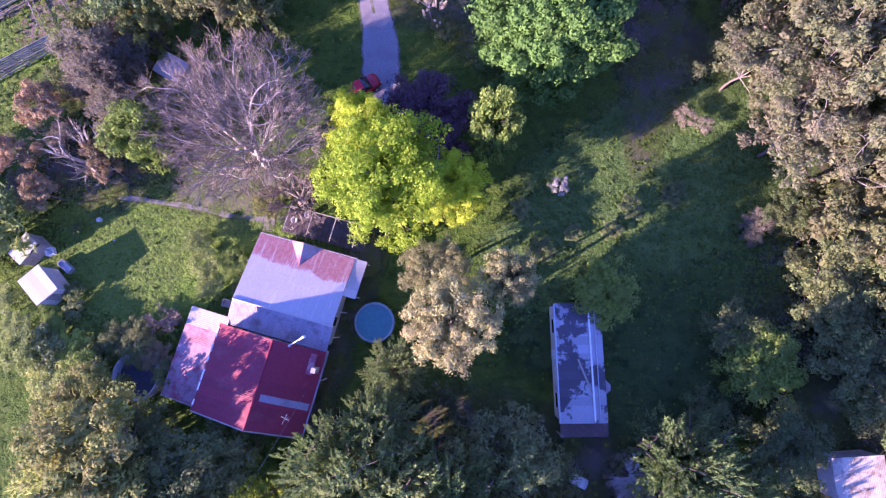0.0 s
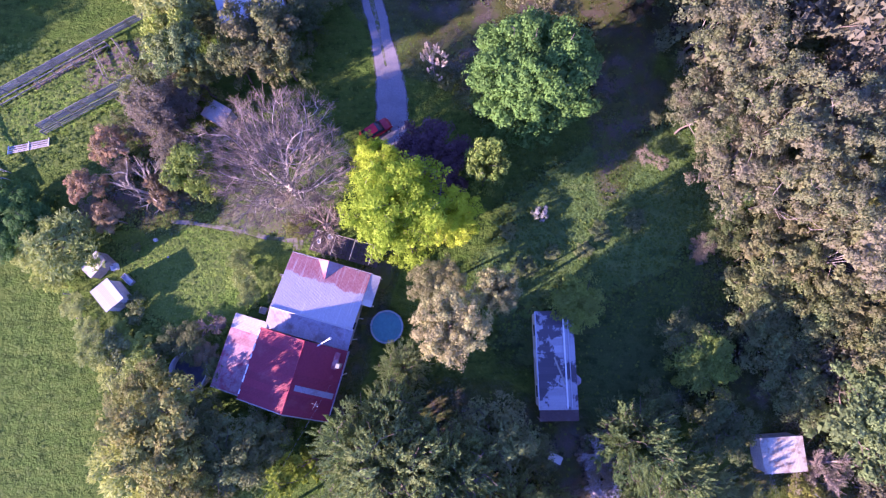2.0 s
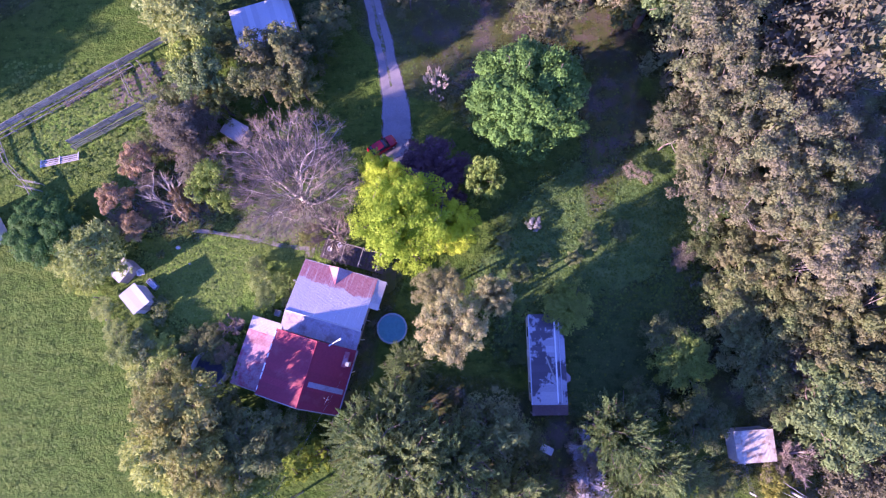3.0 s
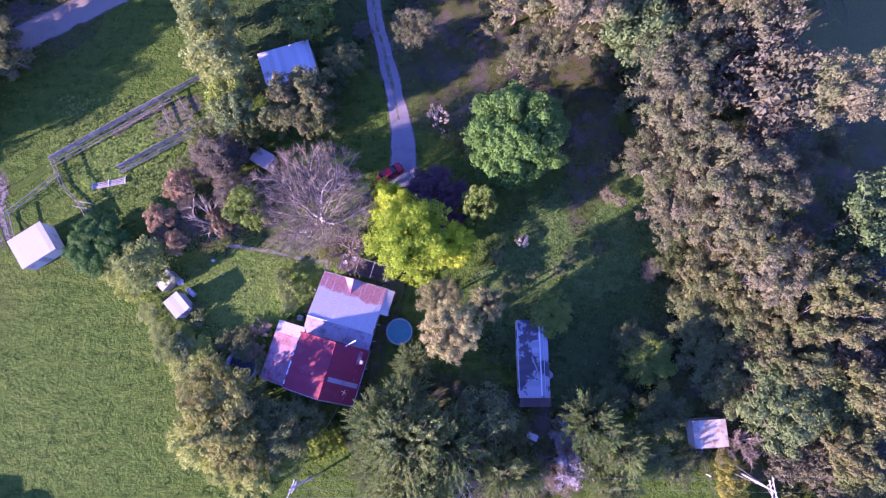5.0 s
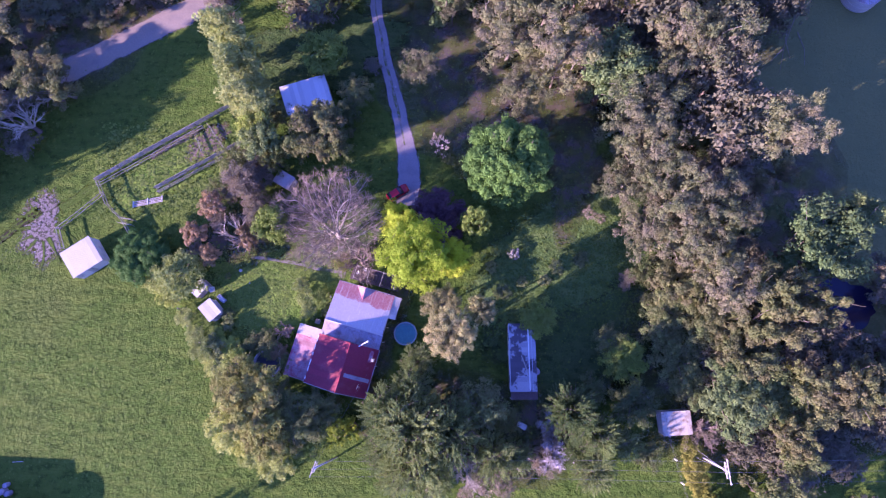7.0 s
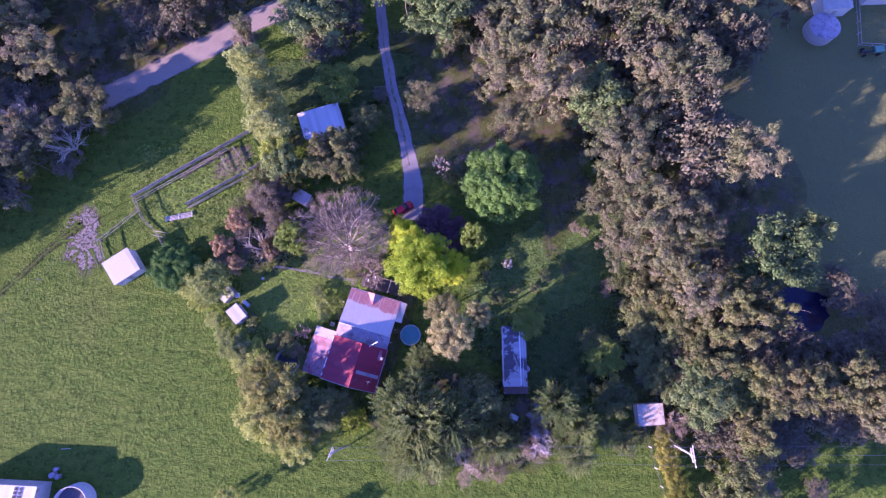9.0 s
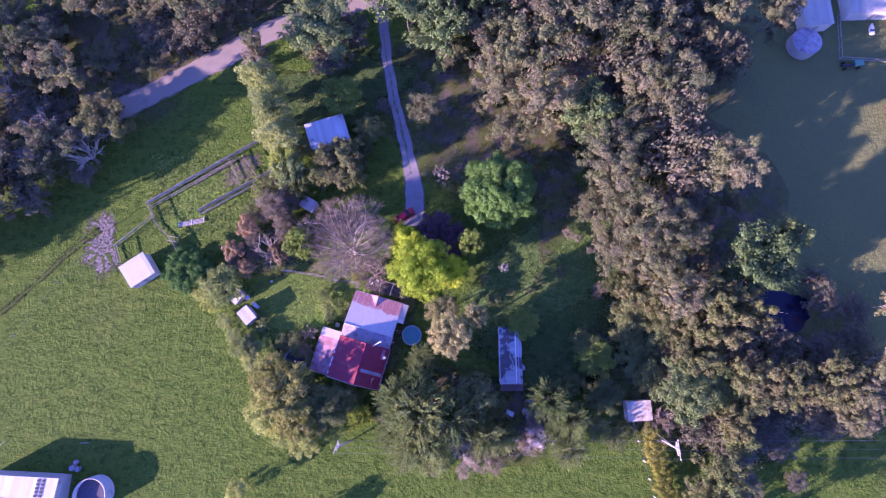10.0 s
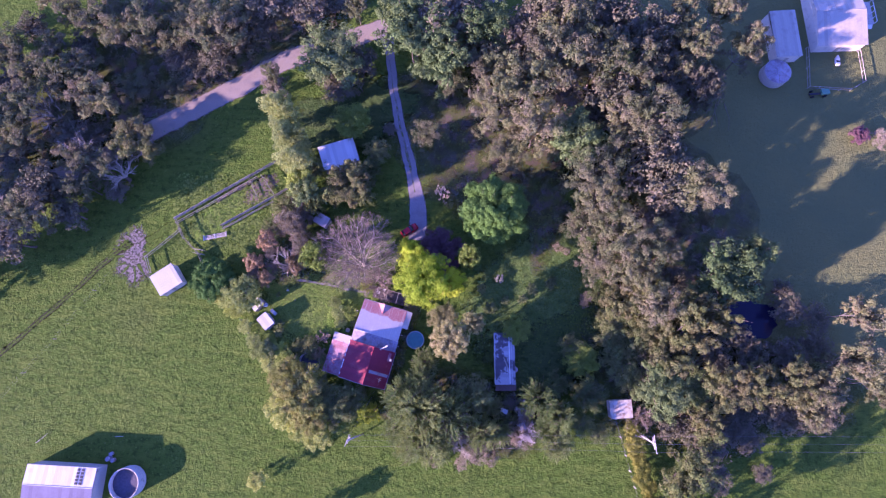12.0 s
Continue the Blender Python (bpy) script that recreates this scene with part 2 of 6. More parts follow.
M = {
    "eaves": eaves_rust("galvanised iron with red rust at the eaves"),
    "turf": turf("pasture turf, drier in the eastern field", 1.0, True),
    "lawn": turf("pale garden grass", 1.5, False, 0.95),
    # Lawn in a shaded and a sunlit copy: the shade sits in the colour.
    "shadelawn": turf("lawn grass with shade in its cool tone", 0.77, False, 1.9),
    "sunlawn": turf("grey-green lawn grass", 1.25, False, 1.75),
    "lawngrass": leaf("pale garden grass blades", (0.095, 0.165, 0.028), (0.165, 0.25, 0.05), (0.16, 0.22, 0.055), 0.35, 0.8),
    "grass": leaf("grass blades", (0.064, 0.115, 0.018), (0.11, 0.18, 0.032), (0.12, 0.165, 0.04), 0.25, 0.8),
    "litter": plain("leaf litter", (0.1, 0.085, 0.065), (0.165, 0.135, 0.105), 5.0, 0.95, 0, 0.8, (0.09, 0.11, 0.03), 0.35, 0.4, 0.55, 0.0, 0.06),
    "straw_ground": plain("dry straw and thin grass", (0.16, 0.15, 0.09), (0.25, 0.23, 0.145), 5.0, 0.95, 0, 0.9, (0.085, 0.125, 0.03), 0.6, 0.45, 0.6, 0.0, 0.06),
    "gravel": plain("grey gravel", (0.22, 0.2, 0.2), (0.32, 0.29, 0.28), 6.0, 0.95, 0, 0.6, (0.2, 0.18, 0.18), 0.4, 0.5, 0.75, 0.0, 0.03),
    "dirt": plain("packed earth road", (0.25, 0.21, 0.165), (0.34, 0.285, 0.225), 4.0, 0.95, 0, 0.5, (0.21, 0.18, 0.16), 0.25, 0.5, 0.75, 0.0, 0.03),
    "hoof": plain("hoof-marked turf", (0.05, 0.098, 0.012), (0.072, 0.13, 0.017), 3.0, 0.95, 0, 1.0, (0.045, 0.058, 0.02), 1.6, 0.54, 0.64, 0.0, 0.12),
    "rut": plain("dark rutted mud", (0.022, 0.022, 0.014), (0.05, 0.048, 0.034), 3.0, 0.9, 0, 1.0, (0.06, 0.105, 0.016), 1.7, 0.5, 0.56, 0.0, 0.1),
    "mud": plain("trodden mud", (0.15, 0.13, 0.12), (0.29, 0.26, 0.25), 3.2, 0.9, 0, 1.0, (0.05, 0.06, 0.03), 1.9, 0.48, 0.56, 0.0, 0.12),
    "grit": plain("hoof-churned pale earth", (0.14, 0.11, 0.085), (0.2, 0.16, 0.125), 3.0, 0.9, 0, 1.0, (0.09, 0.1, 0.05), 1.6, 0.5, 0.6, 0.0, 0.12),
    "red": iron("red roof paint", (0.22, 0.014, 0.03), (0.28, 0.025, 0.045), (0.31, 0.075, 0.085), 0.55, 0.78, 0.35, 0.66, 0.05),
    "faded": iron("faded red roof paint", (0.27, 0.13, 0.15), (0.36, 0.22, 0.24), (0.27, 0.045, 0.065), 0.47, 0.62, 0.6, 0.72, 0.0),
    "zinc": iron("galvanised roof iron", (0.44, 0.41, 0.39), (0.52, 0.49, 0.47), (0.36, 0.27, 0.25), 0.56, 0.74, 0.3, 0.6, 0.05),
    # Dark iron shared by dirty sheets and by a face with painted shade.
    "zincdark": iron("dark galvanised iron, dirt and shade in its tone", (0.26, 0.22, 0.25), (0.36, 0.32, 0.36), (0.2, 0.13, 0.14), 0.48, 0.66, 0.7, 0.6, 0.1),
    "white": iron("white roof iron", (0.45, 0.445, 0.42), (0.51, 0.505, 0.48), (0.42, 0.4, 0.39), 0.6, 0.8, 0.5, 0.45, 0.0),
    "cream_iron": iron("faded grey-cream roof iron", (0.33, 0.305, 0.255), (0.41, 0.38, 0.32), (0.27, 0.235, 0.2), 0.54, 0.72, 0.5, 0.6, 0.0),
    "porchrust": iron("dark rusted porch iron", (0.1, 0.06, 0.055), (0.16, 0.095, 0.085), (0.24, 0.19, 0.18), 0.58, 0.7, 0.9, 0.8, 0.0),
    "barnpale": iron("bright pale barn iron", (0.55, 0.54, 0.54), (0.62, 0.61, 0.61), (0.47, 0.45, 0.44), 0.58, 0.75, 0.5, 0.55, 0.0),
    # Shade on the barn's lower slope is put into this darker iron.
    "barnshade": iron("dull violet-grey barn iron with shade in its tone", (0.14, 0.135, 0.19), (0.18, 0.175, 0.24), (0.12, 0.11, 0.155), 0.55, 0.75, 0.5, 0.95, 0.0),
    "oldwhite": iron("old white roof iron with brown stains", (0.38, 0.35, 0.29), (0.47, 0.44, 0.37), (0.26, 0.18, 0.12), 0.48, 0.6, 0.9, 0.6, 0.0),
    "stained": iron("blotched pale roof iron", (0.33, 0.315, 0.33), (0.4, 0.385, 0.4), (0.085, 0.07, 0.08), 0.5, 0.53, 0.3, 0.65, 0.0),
    "board": plain("weathered boards", (0.36, 0.33, 0.3), (0.5, 0.47, 0.43), 6.0, 0.85, 0, 0.3, (0.25, 0.22, 0.2), 0.8),
    "cream": plain("cream wall boards", (0.55, 0.5, 0.42), (0.64, 0.59, 0.5), 5.0, 0.8, 0, 0.2, (0.4, 0.35, 0.3), 0.7),
    "timber": plain("grey weathered timber", (0.28, 0.255, 0.22), (0.42, 0.385, 0.335), 8.0, 0.9, 0, 0.5, (0.14, 0.12, 0.11), 1.0, 0.55, 0.75, 0.2),
    "paint": plain("white painted timber", (0.7, 0.7, 0.68), (0.8, 0.8, 0.78), 6.0, 0.6, 0, 0.2, (0.5, 0.48, 0.45), 1.2),
    "concrete": plain("old concrete", (0.42, 0.4, 0.37), (0.55, 0.52, 0.49), 4.0, 0.9, 0, 0.4, (0.28, 0.26, 0.24), 0.7),
    "path": plain("worn path", (0.19, 0.175, 0.15), (0.28, 0.255, 0.23), 5.0, 0.95, 0, 0.5, (0.1, 0.13, 0.04), 0.9, 0.44, 0.58),
    "paving": plain("dark brick paving", (0.085, 0.065, 0.065), (0.13, 0.105, 0.105), 7.0, 0.9, 0, 0.4, (0.08, 0.08, 0.06), 0.8),
    "bark": plain("brown bark", (0.13, 0.1, 0.085), (0.22, 0.18, 0.15), 7.0, 0.95, 0, 0.8),
    "gumbark": plain("pale smooth gum bark", (0.19, 0.165, 0.145), (0.29, 0.26, 0.225), 3.0, 0.8, 0, 0.3, (0.3, 0.23, 0.19), 0.8, 0.55, 0.7),
    "twig": plain("grey-violet bare twigs", (0.17, 0.14, 0.11), (0.265, 0.22, 0.175), 3.0, 0.9, 0, 0.3, (0.36, 0.31, 0.2), 0.5, 0.6, 0.75),
    "limb": plain("grey bare limbs", (0.42, 0.375, 0.3), (0.57, 0.52, 0.43), 4.0, 0.85, 0, 0.3),
    "silver": plain("silvery dead wood", (0.5, 0.46, 0.47), (0.66, 0.62, 0.62), 4.0, 0.85, 0, 0.3),
    "polewood": plain("grey weathered pole timber", (0.4, 0.37, 0.36), (0.52, 0.49, 0.48), 5.0, 0.85, 0, 0.4),
    "steel": plain("galvanised steel", (0.55, 0.55, 0.57), (0.66, 0.66, 0.68), 8.0, 0.4, 0.6, 0.1),
    "wire": plain("overhead wire", (0.2, 0.2, 0.22), (0.28, 0.28, 0.3), 4.0, 0.5, 0.5, 0.1),
    "blue": plain("blue pool cover", (0.018, 0.16, 0.17), (0.034, 0.215, 0.22), 2.5, 0.45, 0, 0.3, (0.12, 0.13, 0.13), 0.8, 0.58, 0.75, 0.0),
    "poolwall": plain("pale blue pool wall", (0.18, 0.25, 0.25), (0.25, 0.31, 0.3), 4.0, 0.5, 0, 0.1, (0.2, 0.22, 0.22), 1.0),
    "carred": plain("red car paint", (0.42, 0.012, 0.02), (0.46, 0.016, 0.025), 2.0, 0.25, 0, 0.0, None),
    "tyre": plain("black rubber", (0.02, 0.02, 0.02), (0.035, 0.035, 0.035), 9.0, 0.85, 0, 0.3),
    "dark": plain("dark opening", (0.025, 0.025, 0.03), (0.04, 0.04, 0.045), 4.0, 0.8, 0, 0.2),
    "darktank": plain("dark stained tank top", (0.06, 0.06, 0.08), (0.1, 0.095, 0.12), 2.5, 0.9, 0, 0.3, (0.06, 0.07, 0.06), 0.6),
    "greenpaint": plain("green machine paint", (0.03, 0.16, 0.1), (0.05, 0.22, 0.14), 4.0, 0.5, 0, 0.1),
    "plastic": plain("white plastic", (0.72, 0.72, 0.7), (0.8, 0.8, 0.78), 4.0, 0.5, 0, 0.1),
    "straw": plain("dry reed thatch", (0.48, 0.4, 0.36), (0.62, 0.53, 0.49), 5.0, 0.95, 0, 0.6),
}


def ragged(m, scale=0.9, reach=1.1, soft=0.1):
    """Lets a ground cover thin out unevenly towards its rim."""
    nt = m.node_tree
    out = nt.nodes["Material Output"]
    last = out.inputs["Surface"].links[0].from_socket
    rim = nt.nodes.new("ShaderNodeAttribute")
    rim.attribute_name = "edge"
    sway = nt.nodes.new("ShaderNodeMath")
    sway.operation = "MULTIPLY_ADD"
    nt.links.new(noise_of(nt, nt.nodes.new("ShaderNodeTexCoord").outputs["Object"], scale, 6.0, 0.7), sway.inputs[0])
    sway.inputs[1].default_value = reach
    nt.links.new(rim.outputs["Fac"], sway.inputs[2])
    mix = nt.nodes.new("ShaderNodeMixShader")
    nt.links.new(spread(nt, sway.outputs[0], 0.5 * reach + 0.5 - soft, 0.5 * reach + 0.5 + soft), mix.inputs[0])
    nt.links.new(nt.nodes.new("ShaderNodeBsdfTransparent").outputs[0], mix.inputs[1])
    nt.links.new(last, mix.inputs[2])
    nt.links.new(mix.outputs[0], out.inputs["Surface"])


for key, scale, reach, soft in (("lawn", 0.5, 1.6, 0.3), ("shadelawn", 0.5, 1.6, 0.3), ("sunlawn", 0.5, 1.6, 0.3), ("litter", 0.3, 2.0, 0.9), ("straw_ground", 0.5, 2.0, 0.7), ("mud", 1.4, 2.4, 0.4), ("hoof", 1.6, 1.7, 0.3), ("path", 1.5, 0.8, 0.2), ("gravel", 1.2, 0.7, 0.2), ("dirt", 0.8, 0.8, 0.2), ("grit", 1.8, 2.0, 0.4), ("rut", 2.2, 1.2, 0.3)):
    ragged(M[key], scale, reach, soft)
wm, wnt, wb = nodes_of("pond water")
wb.inputs["Base Color"].default_value = (0.016, 0.015, 0.036, 1)
wb.inputs["Roughness"].default_value, wb.inputs["IOR"].default_value = 0.06, 1.33
bump_to(wnt, wb, noise_of(wnt, wnt.nodes.new("ShaderNodeTexCoord").outputs["Object"], 1.5), 0.06, 0.02)
M["water"] = wm
gm, gnt, gb = nodes_of("dark window glass")
gb.inputs["Base Color"].default_value = (0.02, 0.022, 0.026, 1)
gb.inputs["Roughness"].default_value = 0.08
M["glass"] = gm

LEAF = {
    "gum": leaf("gum leaves", (0.146, 0.176, 0.075), (0.204, 0.234, 0.098), (0.196, 0.19, 0.108), 0.4, 0.6, 0.2, 0.018),
    "distant": leaf("dull leaves in the far woods", (0.098, 0.106, 0.06), (0.178, 0.182, 0.102), (0.145, 0.133, 0.088), 0.25, 0.6),
    "scrub": leaf("grey-brown scrub leaves", (0.21, 0.195, 0.135), (0.33, 0.31, 0.225), (0.255, 0.222, 0.165), 0.4, 0.6),
    "far_gum": leaf("gum leaves in the far woods", (0.142, 0.17, 0.074), (0.2, 0.226, 0.096), (0.192, 0.18, 0.105), 0.4, 0.6, 0.24, 0.022),
    "dry": leaf("dry straw-pink leaves", (0.25, 0.225, 0.155), (0.37, 0.33, 0.235), (0.3, 0.255, 0.19), 0.3),
    "dull": leaf("dull green leaves", (0.092, 0.14, 0.042), (0.17, 0.23, 0.075), (0.143, 0.164, 0.06), 0.33, 0.6),
    "olive": leaf("olive-brown leaves", (0.134, 0.168, 0.058), (0.192, 0.224, 0.078), (0.176, 0.175, 0.076), 0.4, 0.6, 0.18, 0.018),
    "wattle": leaf("olive wattle leaves", (0.165, 0.207, 0.046), (0.278, 0.328, 0.08), (0.238, 0.238, 0.07), 0.4, 0.6),
    "elm": leaf("grey-green leaves", (0.09, 0.15, 0.045), (0.16, 0.24, 0.08), (0.11, 0.16, 0.055), 0.25, 0.6),
    "fresh": leaf("fresh green leaves", (0.18, 0.275, 0.04), (0.35, 0.46, 0.082), (0.235, 0.31, 0.062), 0.35, 0.6),
    "oak": leaf("bright oak leaves", (0.055, 0.145, 0.025), (0.125, 0.265, 0.052), (0.08, 0.178, 0.035), 0.3, 0.6),
    "lime": leaf("golden green leaves", (0.34, 0.48, 0.02), (0.5, 0.63, 0.04), (0.39, 0.52, 0.028), 0.5),
    "plum": leaf("dark purple leaves", (0.12, 0.055, 0.065), (0.25, 0.145, 0.16), (0.165, 0.085, 0.1), 0.25),
    "tan": leaf("buff young leaves", (0.32, 0.335, 0.13), (0.49, 0.49, 0.195), (0.385, 0.36, 0.16), 0.4, 0.6),
    "pine": leaf("dark cypress sprays", (0.13, 0.2, 0.062), (0.265, 0.37, 0.118), (0.18, 0.245, 0.085), 0.4, 0.6),
    "cypress": leaf("yellow-green cypress sprays", (0.25, 0.33, 0.03), (0.4, 0.48, 0.05), (0.26, 0.33, 0.04), 0.3),
    "poplar": leaf("silver-green poplar leaves", (0.21, 0.29, 0.09), (0.37, 0.46, 0.155), (0.28, 0.33, 0.1), 0.4, 0.6),
    "pale": leaf("pale willow leaves", (0.3, 0.37, 0.1), (0.43, 0.51, 0.165), (0.31, 0.38, 0.095), 0.4, 0.6),
    "russet": leaf("russet leaves", (0.3, 0.2, 0.105), (0.45, 0.315, 0.175), (0.28, 0.215, 0.11), 0.35, 0.6),
    "blossom": leaf("pinkish blossom", (0.5, 0.44, 0.35), (0.66, 0.59, 0.49), (0.48, 0.42, 0.28), 0.3),
    "shrub": leaf("shrub leaves", (0.14, 0.19, 0.06), (0.26, 0.32, 0.11), (0.15, 0.19, 0.07), 0.3),
    "hedge": leaf("yellow hedge leaves", (0.21, 0.22, 0.03), (0.32, 0.32, 0.055), (0.17, 0.19, 0.035), 0.3),
    "white": leaf("white flowers and grey leaves", (0.3, 0.3, 0.28), (0.44, 0.44, 0.42), (0.17, 0.2, 0.13), 0.3),
}


# ---- mesh helpers ----
class Build:
    """Gathers points and faces for one mesh."""

    def __init__(self):
        self.v, self.f, self.edge = [], [], []

    def face(self, *pts):
        n = len(self.v)
        self.v += [tuple(p) for p in pts]
        self.f.append(tuple(range(n, n + len(pts))))

    def box(self, c, s, rz=0.0, taper=1.0):
        n, (cx, cy, cz), ca, sa = len(self.v), c, math.cos(rz), math.sin(rz)
        for k, (i, j) in itertools.product((-1, 1), ((-1, -1), (1, -1), (1, 1), (-1, 1))):
            w = taper if k > 0 else 1.0
            x, y = i * s[0] / 2 * w, j * s[1] / 2 * w
            self.v.append((cx + x * ca - y * sa, cy + x * sa + y * ca, cz + k * s[2] / 2))
        self.f += [tuple(n + q for q in a) for a in ((3, 2, 1, 0), (4, 5, 6, 7), (0, 1, 5, 4), (1, 2, 6, 5), (2, 3, 7, 6), (3, 0, 4, 7))]
        return self

    def slab(self, corners, thick):
        """A flat piece with its upper face on the corners (counted anticlockwise from above)."""
        n, k = len(self.v), len(corners)
        self.v += [tuple(p) for p in corners] + [(p[0], p[1], p[2] - thick) for p in corners]
        self.f += [tuple(range(n, n + k)), tuple(range(n + 2 * k - 1, n + k - 1, -1))]
        self.f += [(n + i, n + k + i, n + k + (i + 1) % k, n + (i + 1) % k) for i in range(k)]
        return self

    def tube(self, pts, radii, sides=6, cap=True):
        n, k = len(self.v), len(pts)
        for i, p in enumerate(pts):
            p = Vector(p)
            d = (Vector(pts[min(i + 1, k - 1)]) - Vector(pts[max(i - 1, 0)])).normalized()
            a = d.orthogonal().normalized()
            b = d.cross(a)
            for q in range(sides):
                w = 2 * math.pi * q / sides
                self.v.append(tuple(p + (a * math.cos(w) + b * math.sin(w)) * radii[i]))
        for i in range(k - 1):
            for q in range(sides):
                r = (q + 1) % sides
                self.f.append((n + i * sides + q, n + i * sides + r, n + (i + 1) * sides + r, n + (i + 1) * sides + q))
        if cap:
            self.f.append(tuple(n + (k - 1) * sides + q for q in range(sides)))
            self.f.append(tuple(n + q for q in reversed(range(sides))))
        return self

    def lathe(self, profile, sides=32, c=(0, 0)):
        """A round thing from (radius, height) rows."""
        n, k = len(self.v), len(profile)
        for r, z in profile:
            for q in range(sides):
                w = 2 * math.pi * q / sides
                self.v.append((c[0] + r * math.cos(w), c[1] + r * math.sin(w), z))
        for i in range(k - 1):
            for q in range(sides):
                s = (q + 1) % sides
                self.f.append((n + i * sides + q, n + i * sides + s, n + (i + 1) * sides + s, n + (i + 1) * sides + q))
        return self

    def mesh(self, name, material, smooth=False):
        me = bpy.data.meshes.new(name)
        me.from_pydata(self.v, [], self.f)
        me.materials.append(material)
        if smooth:
            me.polygons.foreach_set("use_smooth", [True] * len(me.polygons))
        me.update()
        if self.edge:
            me.attributes.new("edge", "FLOAT", "POINT").data.foreach_set("value", self.edge)
        return me


def part(name, build, material, parent, label="", smooth=False):
    ob = new(name, build if isinstance(build, bpy.types.Mesh) else build.mesh(name, material, smooth))
    ob.parent = parent
    return tagged(ob, label)


def thing(name, x, y, label, category, group="", rz=0.0, z=0.0, kind=""):
    ob = new(name)
    ob.matrix_world = pose(x, y, z, 0, 0, rz)
    ob.empty_display_size = 0.3
    return tagged(ob, label, category, group, kind)


def setting(name, build, material, label="", category=""):
    return tagged(new(name, build.mesh(name, material)), label, category, "", "structure")


def strip(points, widths, z, wobble=0.15, steps=6):
    """A band of ground along a smooth line, with uneven edges."""
    b, line = Build(), []
    pts = [Vector((*p, 0)) for p in points]
    for i in range(len(pts) - 1):
        p0, p1, p2, p3 = pts[max(i - 1, 0)], pts[i], pts[i + 1], pts[min(i + 2, len(pts) - 1)]
        for s in range(steps):
            t = s / steps
            line.append((0.5 * (2 * p1 + (p2 - p0) * t + (2 * p0 - 5 * p1 + 4 * p2 - p3) * t * t + (3 * p1 - p0 - 3 * p2 + p3) * t ** 3), widths[i] * (1 - t) + widths[i + 1] * t))
    line.append((pts[-1], widths[-1]))
    for i, (p, w) in enumerate(line):
        d = (line[min(i + 1, len(line) - 1)][0] - line[max(i - 1, 0)][0]).normalized()
        side = Vector((-d.y, d.x, 0))
        l, r = (w / 2 + wobble * (noise.noise((p.x * 0.4, p.y * 0.4, q)) * 1.5) for q in (1.3, 7.7))
        b.v += [(*(p + side * k).xy, z) for k in (l * 1.3, l * 0.75, -r * 0.75, -r * 1.3)]
        b.edge += [0.0] * 4 if i in (0, len(line) - 1) else [0.0, 1.0, 1.0, 0.0]
        if i:
            b.f += [(4 * i - 4 + k, 4 * i - 3 + k, 4 * i + 1 + k, 4 * i + k) for k in range(3)]
    return b


def blot(cx, cy, rx, ry, z, rz=0.0, rough=0.3, seed=0.0, n=48):
    """A patch of ground with an uneven outline."""
    pts = []
    for i in range(n):
        w = 2 * math.pi * i / n
        k = 1 + rough * noise.noise((math.cos(w) * 1.7 + seed, math.sin(w) * 1.7, seed)) + rough * 0.5 * noise.noise((math.cos(w) * 6, math.sin(w) * 6 + seed, 3))
        x, y = rx * k * math.cos(w), ry * k * math.sin(w)
        pts.append((cx + x * math.cos(rz) - y * math.sin(rz), cy + x * math.sin(rz) + y * math.cos(rz), z))
    b, c = Build(), Vector((cx, cy, z))
    for k in (1.2, 0.75):
        b.v += [tuple(c.lerp(Vector(p), k)) for p in pts]
    b.edge = [0.0] * n + [1.0] * n
    b.f = [(i, (i + 1) % n, n + (i + 1) % n, n + i) for i in range(n)] + [tuple(range(n, 2 * n))]
    return b


# ---- ground ----
S = 1500
ground = Build()
ground.face((-S, -S, 0), (S, -S, 0), (S, S, 0), (-S, S, 0))
setting("ground", ground, M["turf"], "rough green pasture grass reaching to the distance", "ground")
setting("road", strip([(60, 96), (20, 88), (-10, 78), (-17.5, 75.3), (-28, 71.3), (-41.5, 66), (-50.6, 60), (-62.2, 53.3), (-72, 47.5), (-90, 37), (-130, 22), (-200, 5)], [4.9] * 12, 0.02, 0.3), M["dirt"],
        "pale packed-earth country road with soft verges", "road")
setting("driveway", strip([(-16.6, 74), (-15.6, 69), (-13.8, 56), (-11.9, 47.2), (-9.6, 38.8), (-8.1, 32), (-7.7, 26), (-8.0, 22)], [4.2, 2.3, 2.2, 2.3, 2.5, 3.1, 3.9, 3.9], 0.026, 0.25), M["gravel"],
        "grey gravel driveway curving down to the house", "driveway")
setting("driveway_crown", strip([(-15.6, 67), (-13.8, 56), (-11.9, 47.2), (-9.7, 38.8), (-8.4, 33)], [0.2, 0.35, 0.45, 0.4, 0.15], 0.034, 0.2), M["path"], "mossy strip between the wheel tracks of the driveway", "driveway")
setting("ground_litter", blot(9, 40, 15, 11, 0.012, 0.3, 0.5, 2.0), M["litter"], "reddish leaf litter under the trees by the driveway", "ground")
setting("ground_litter", blot(21, 27, 4, 9, 0.016, -0.2, 0.5, 5.0), M["litter"], "bare reddish earth beside the oak tree", "ground")
setting("ground_litter", blot(45, 20, 18, 26, 0.008, 0.2, 0.4, 8.0), M["litter"], "brown leaf litter under the gum trees", "ground")
setting("ground_litter", blot(25, 55, 34, 17, 0.01, 0.1, 0.4, 11.0), M["litter"], "brown leaf litter under the northern gum trees", "ground")
setting("ground_litter", blot(56, -10, 25, 10, 0.014, 0.1, 0.4, 14.0), M["litter"], "brown leaf litter under the southern gum belt", "ground")
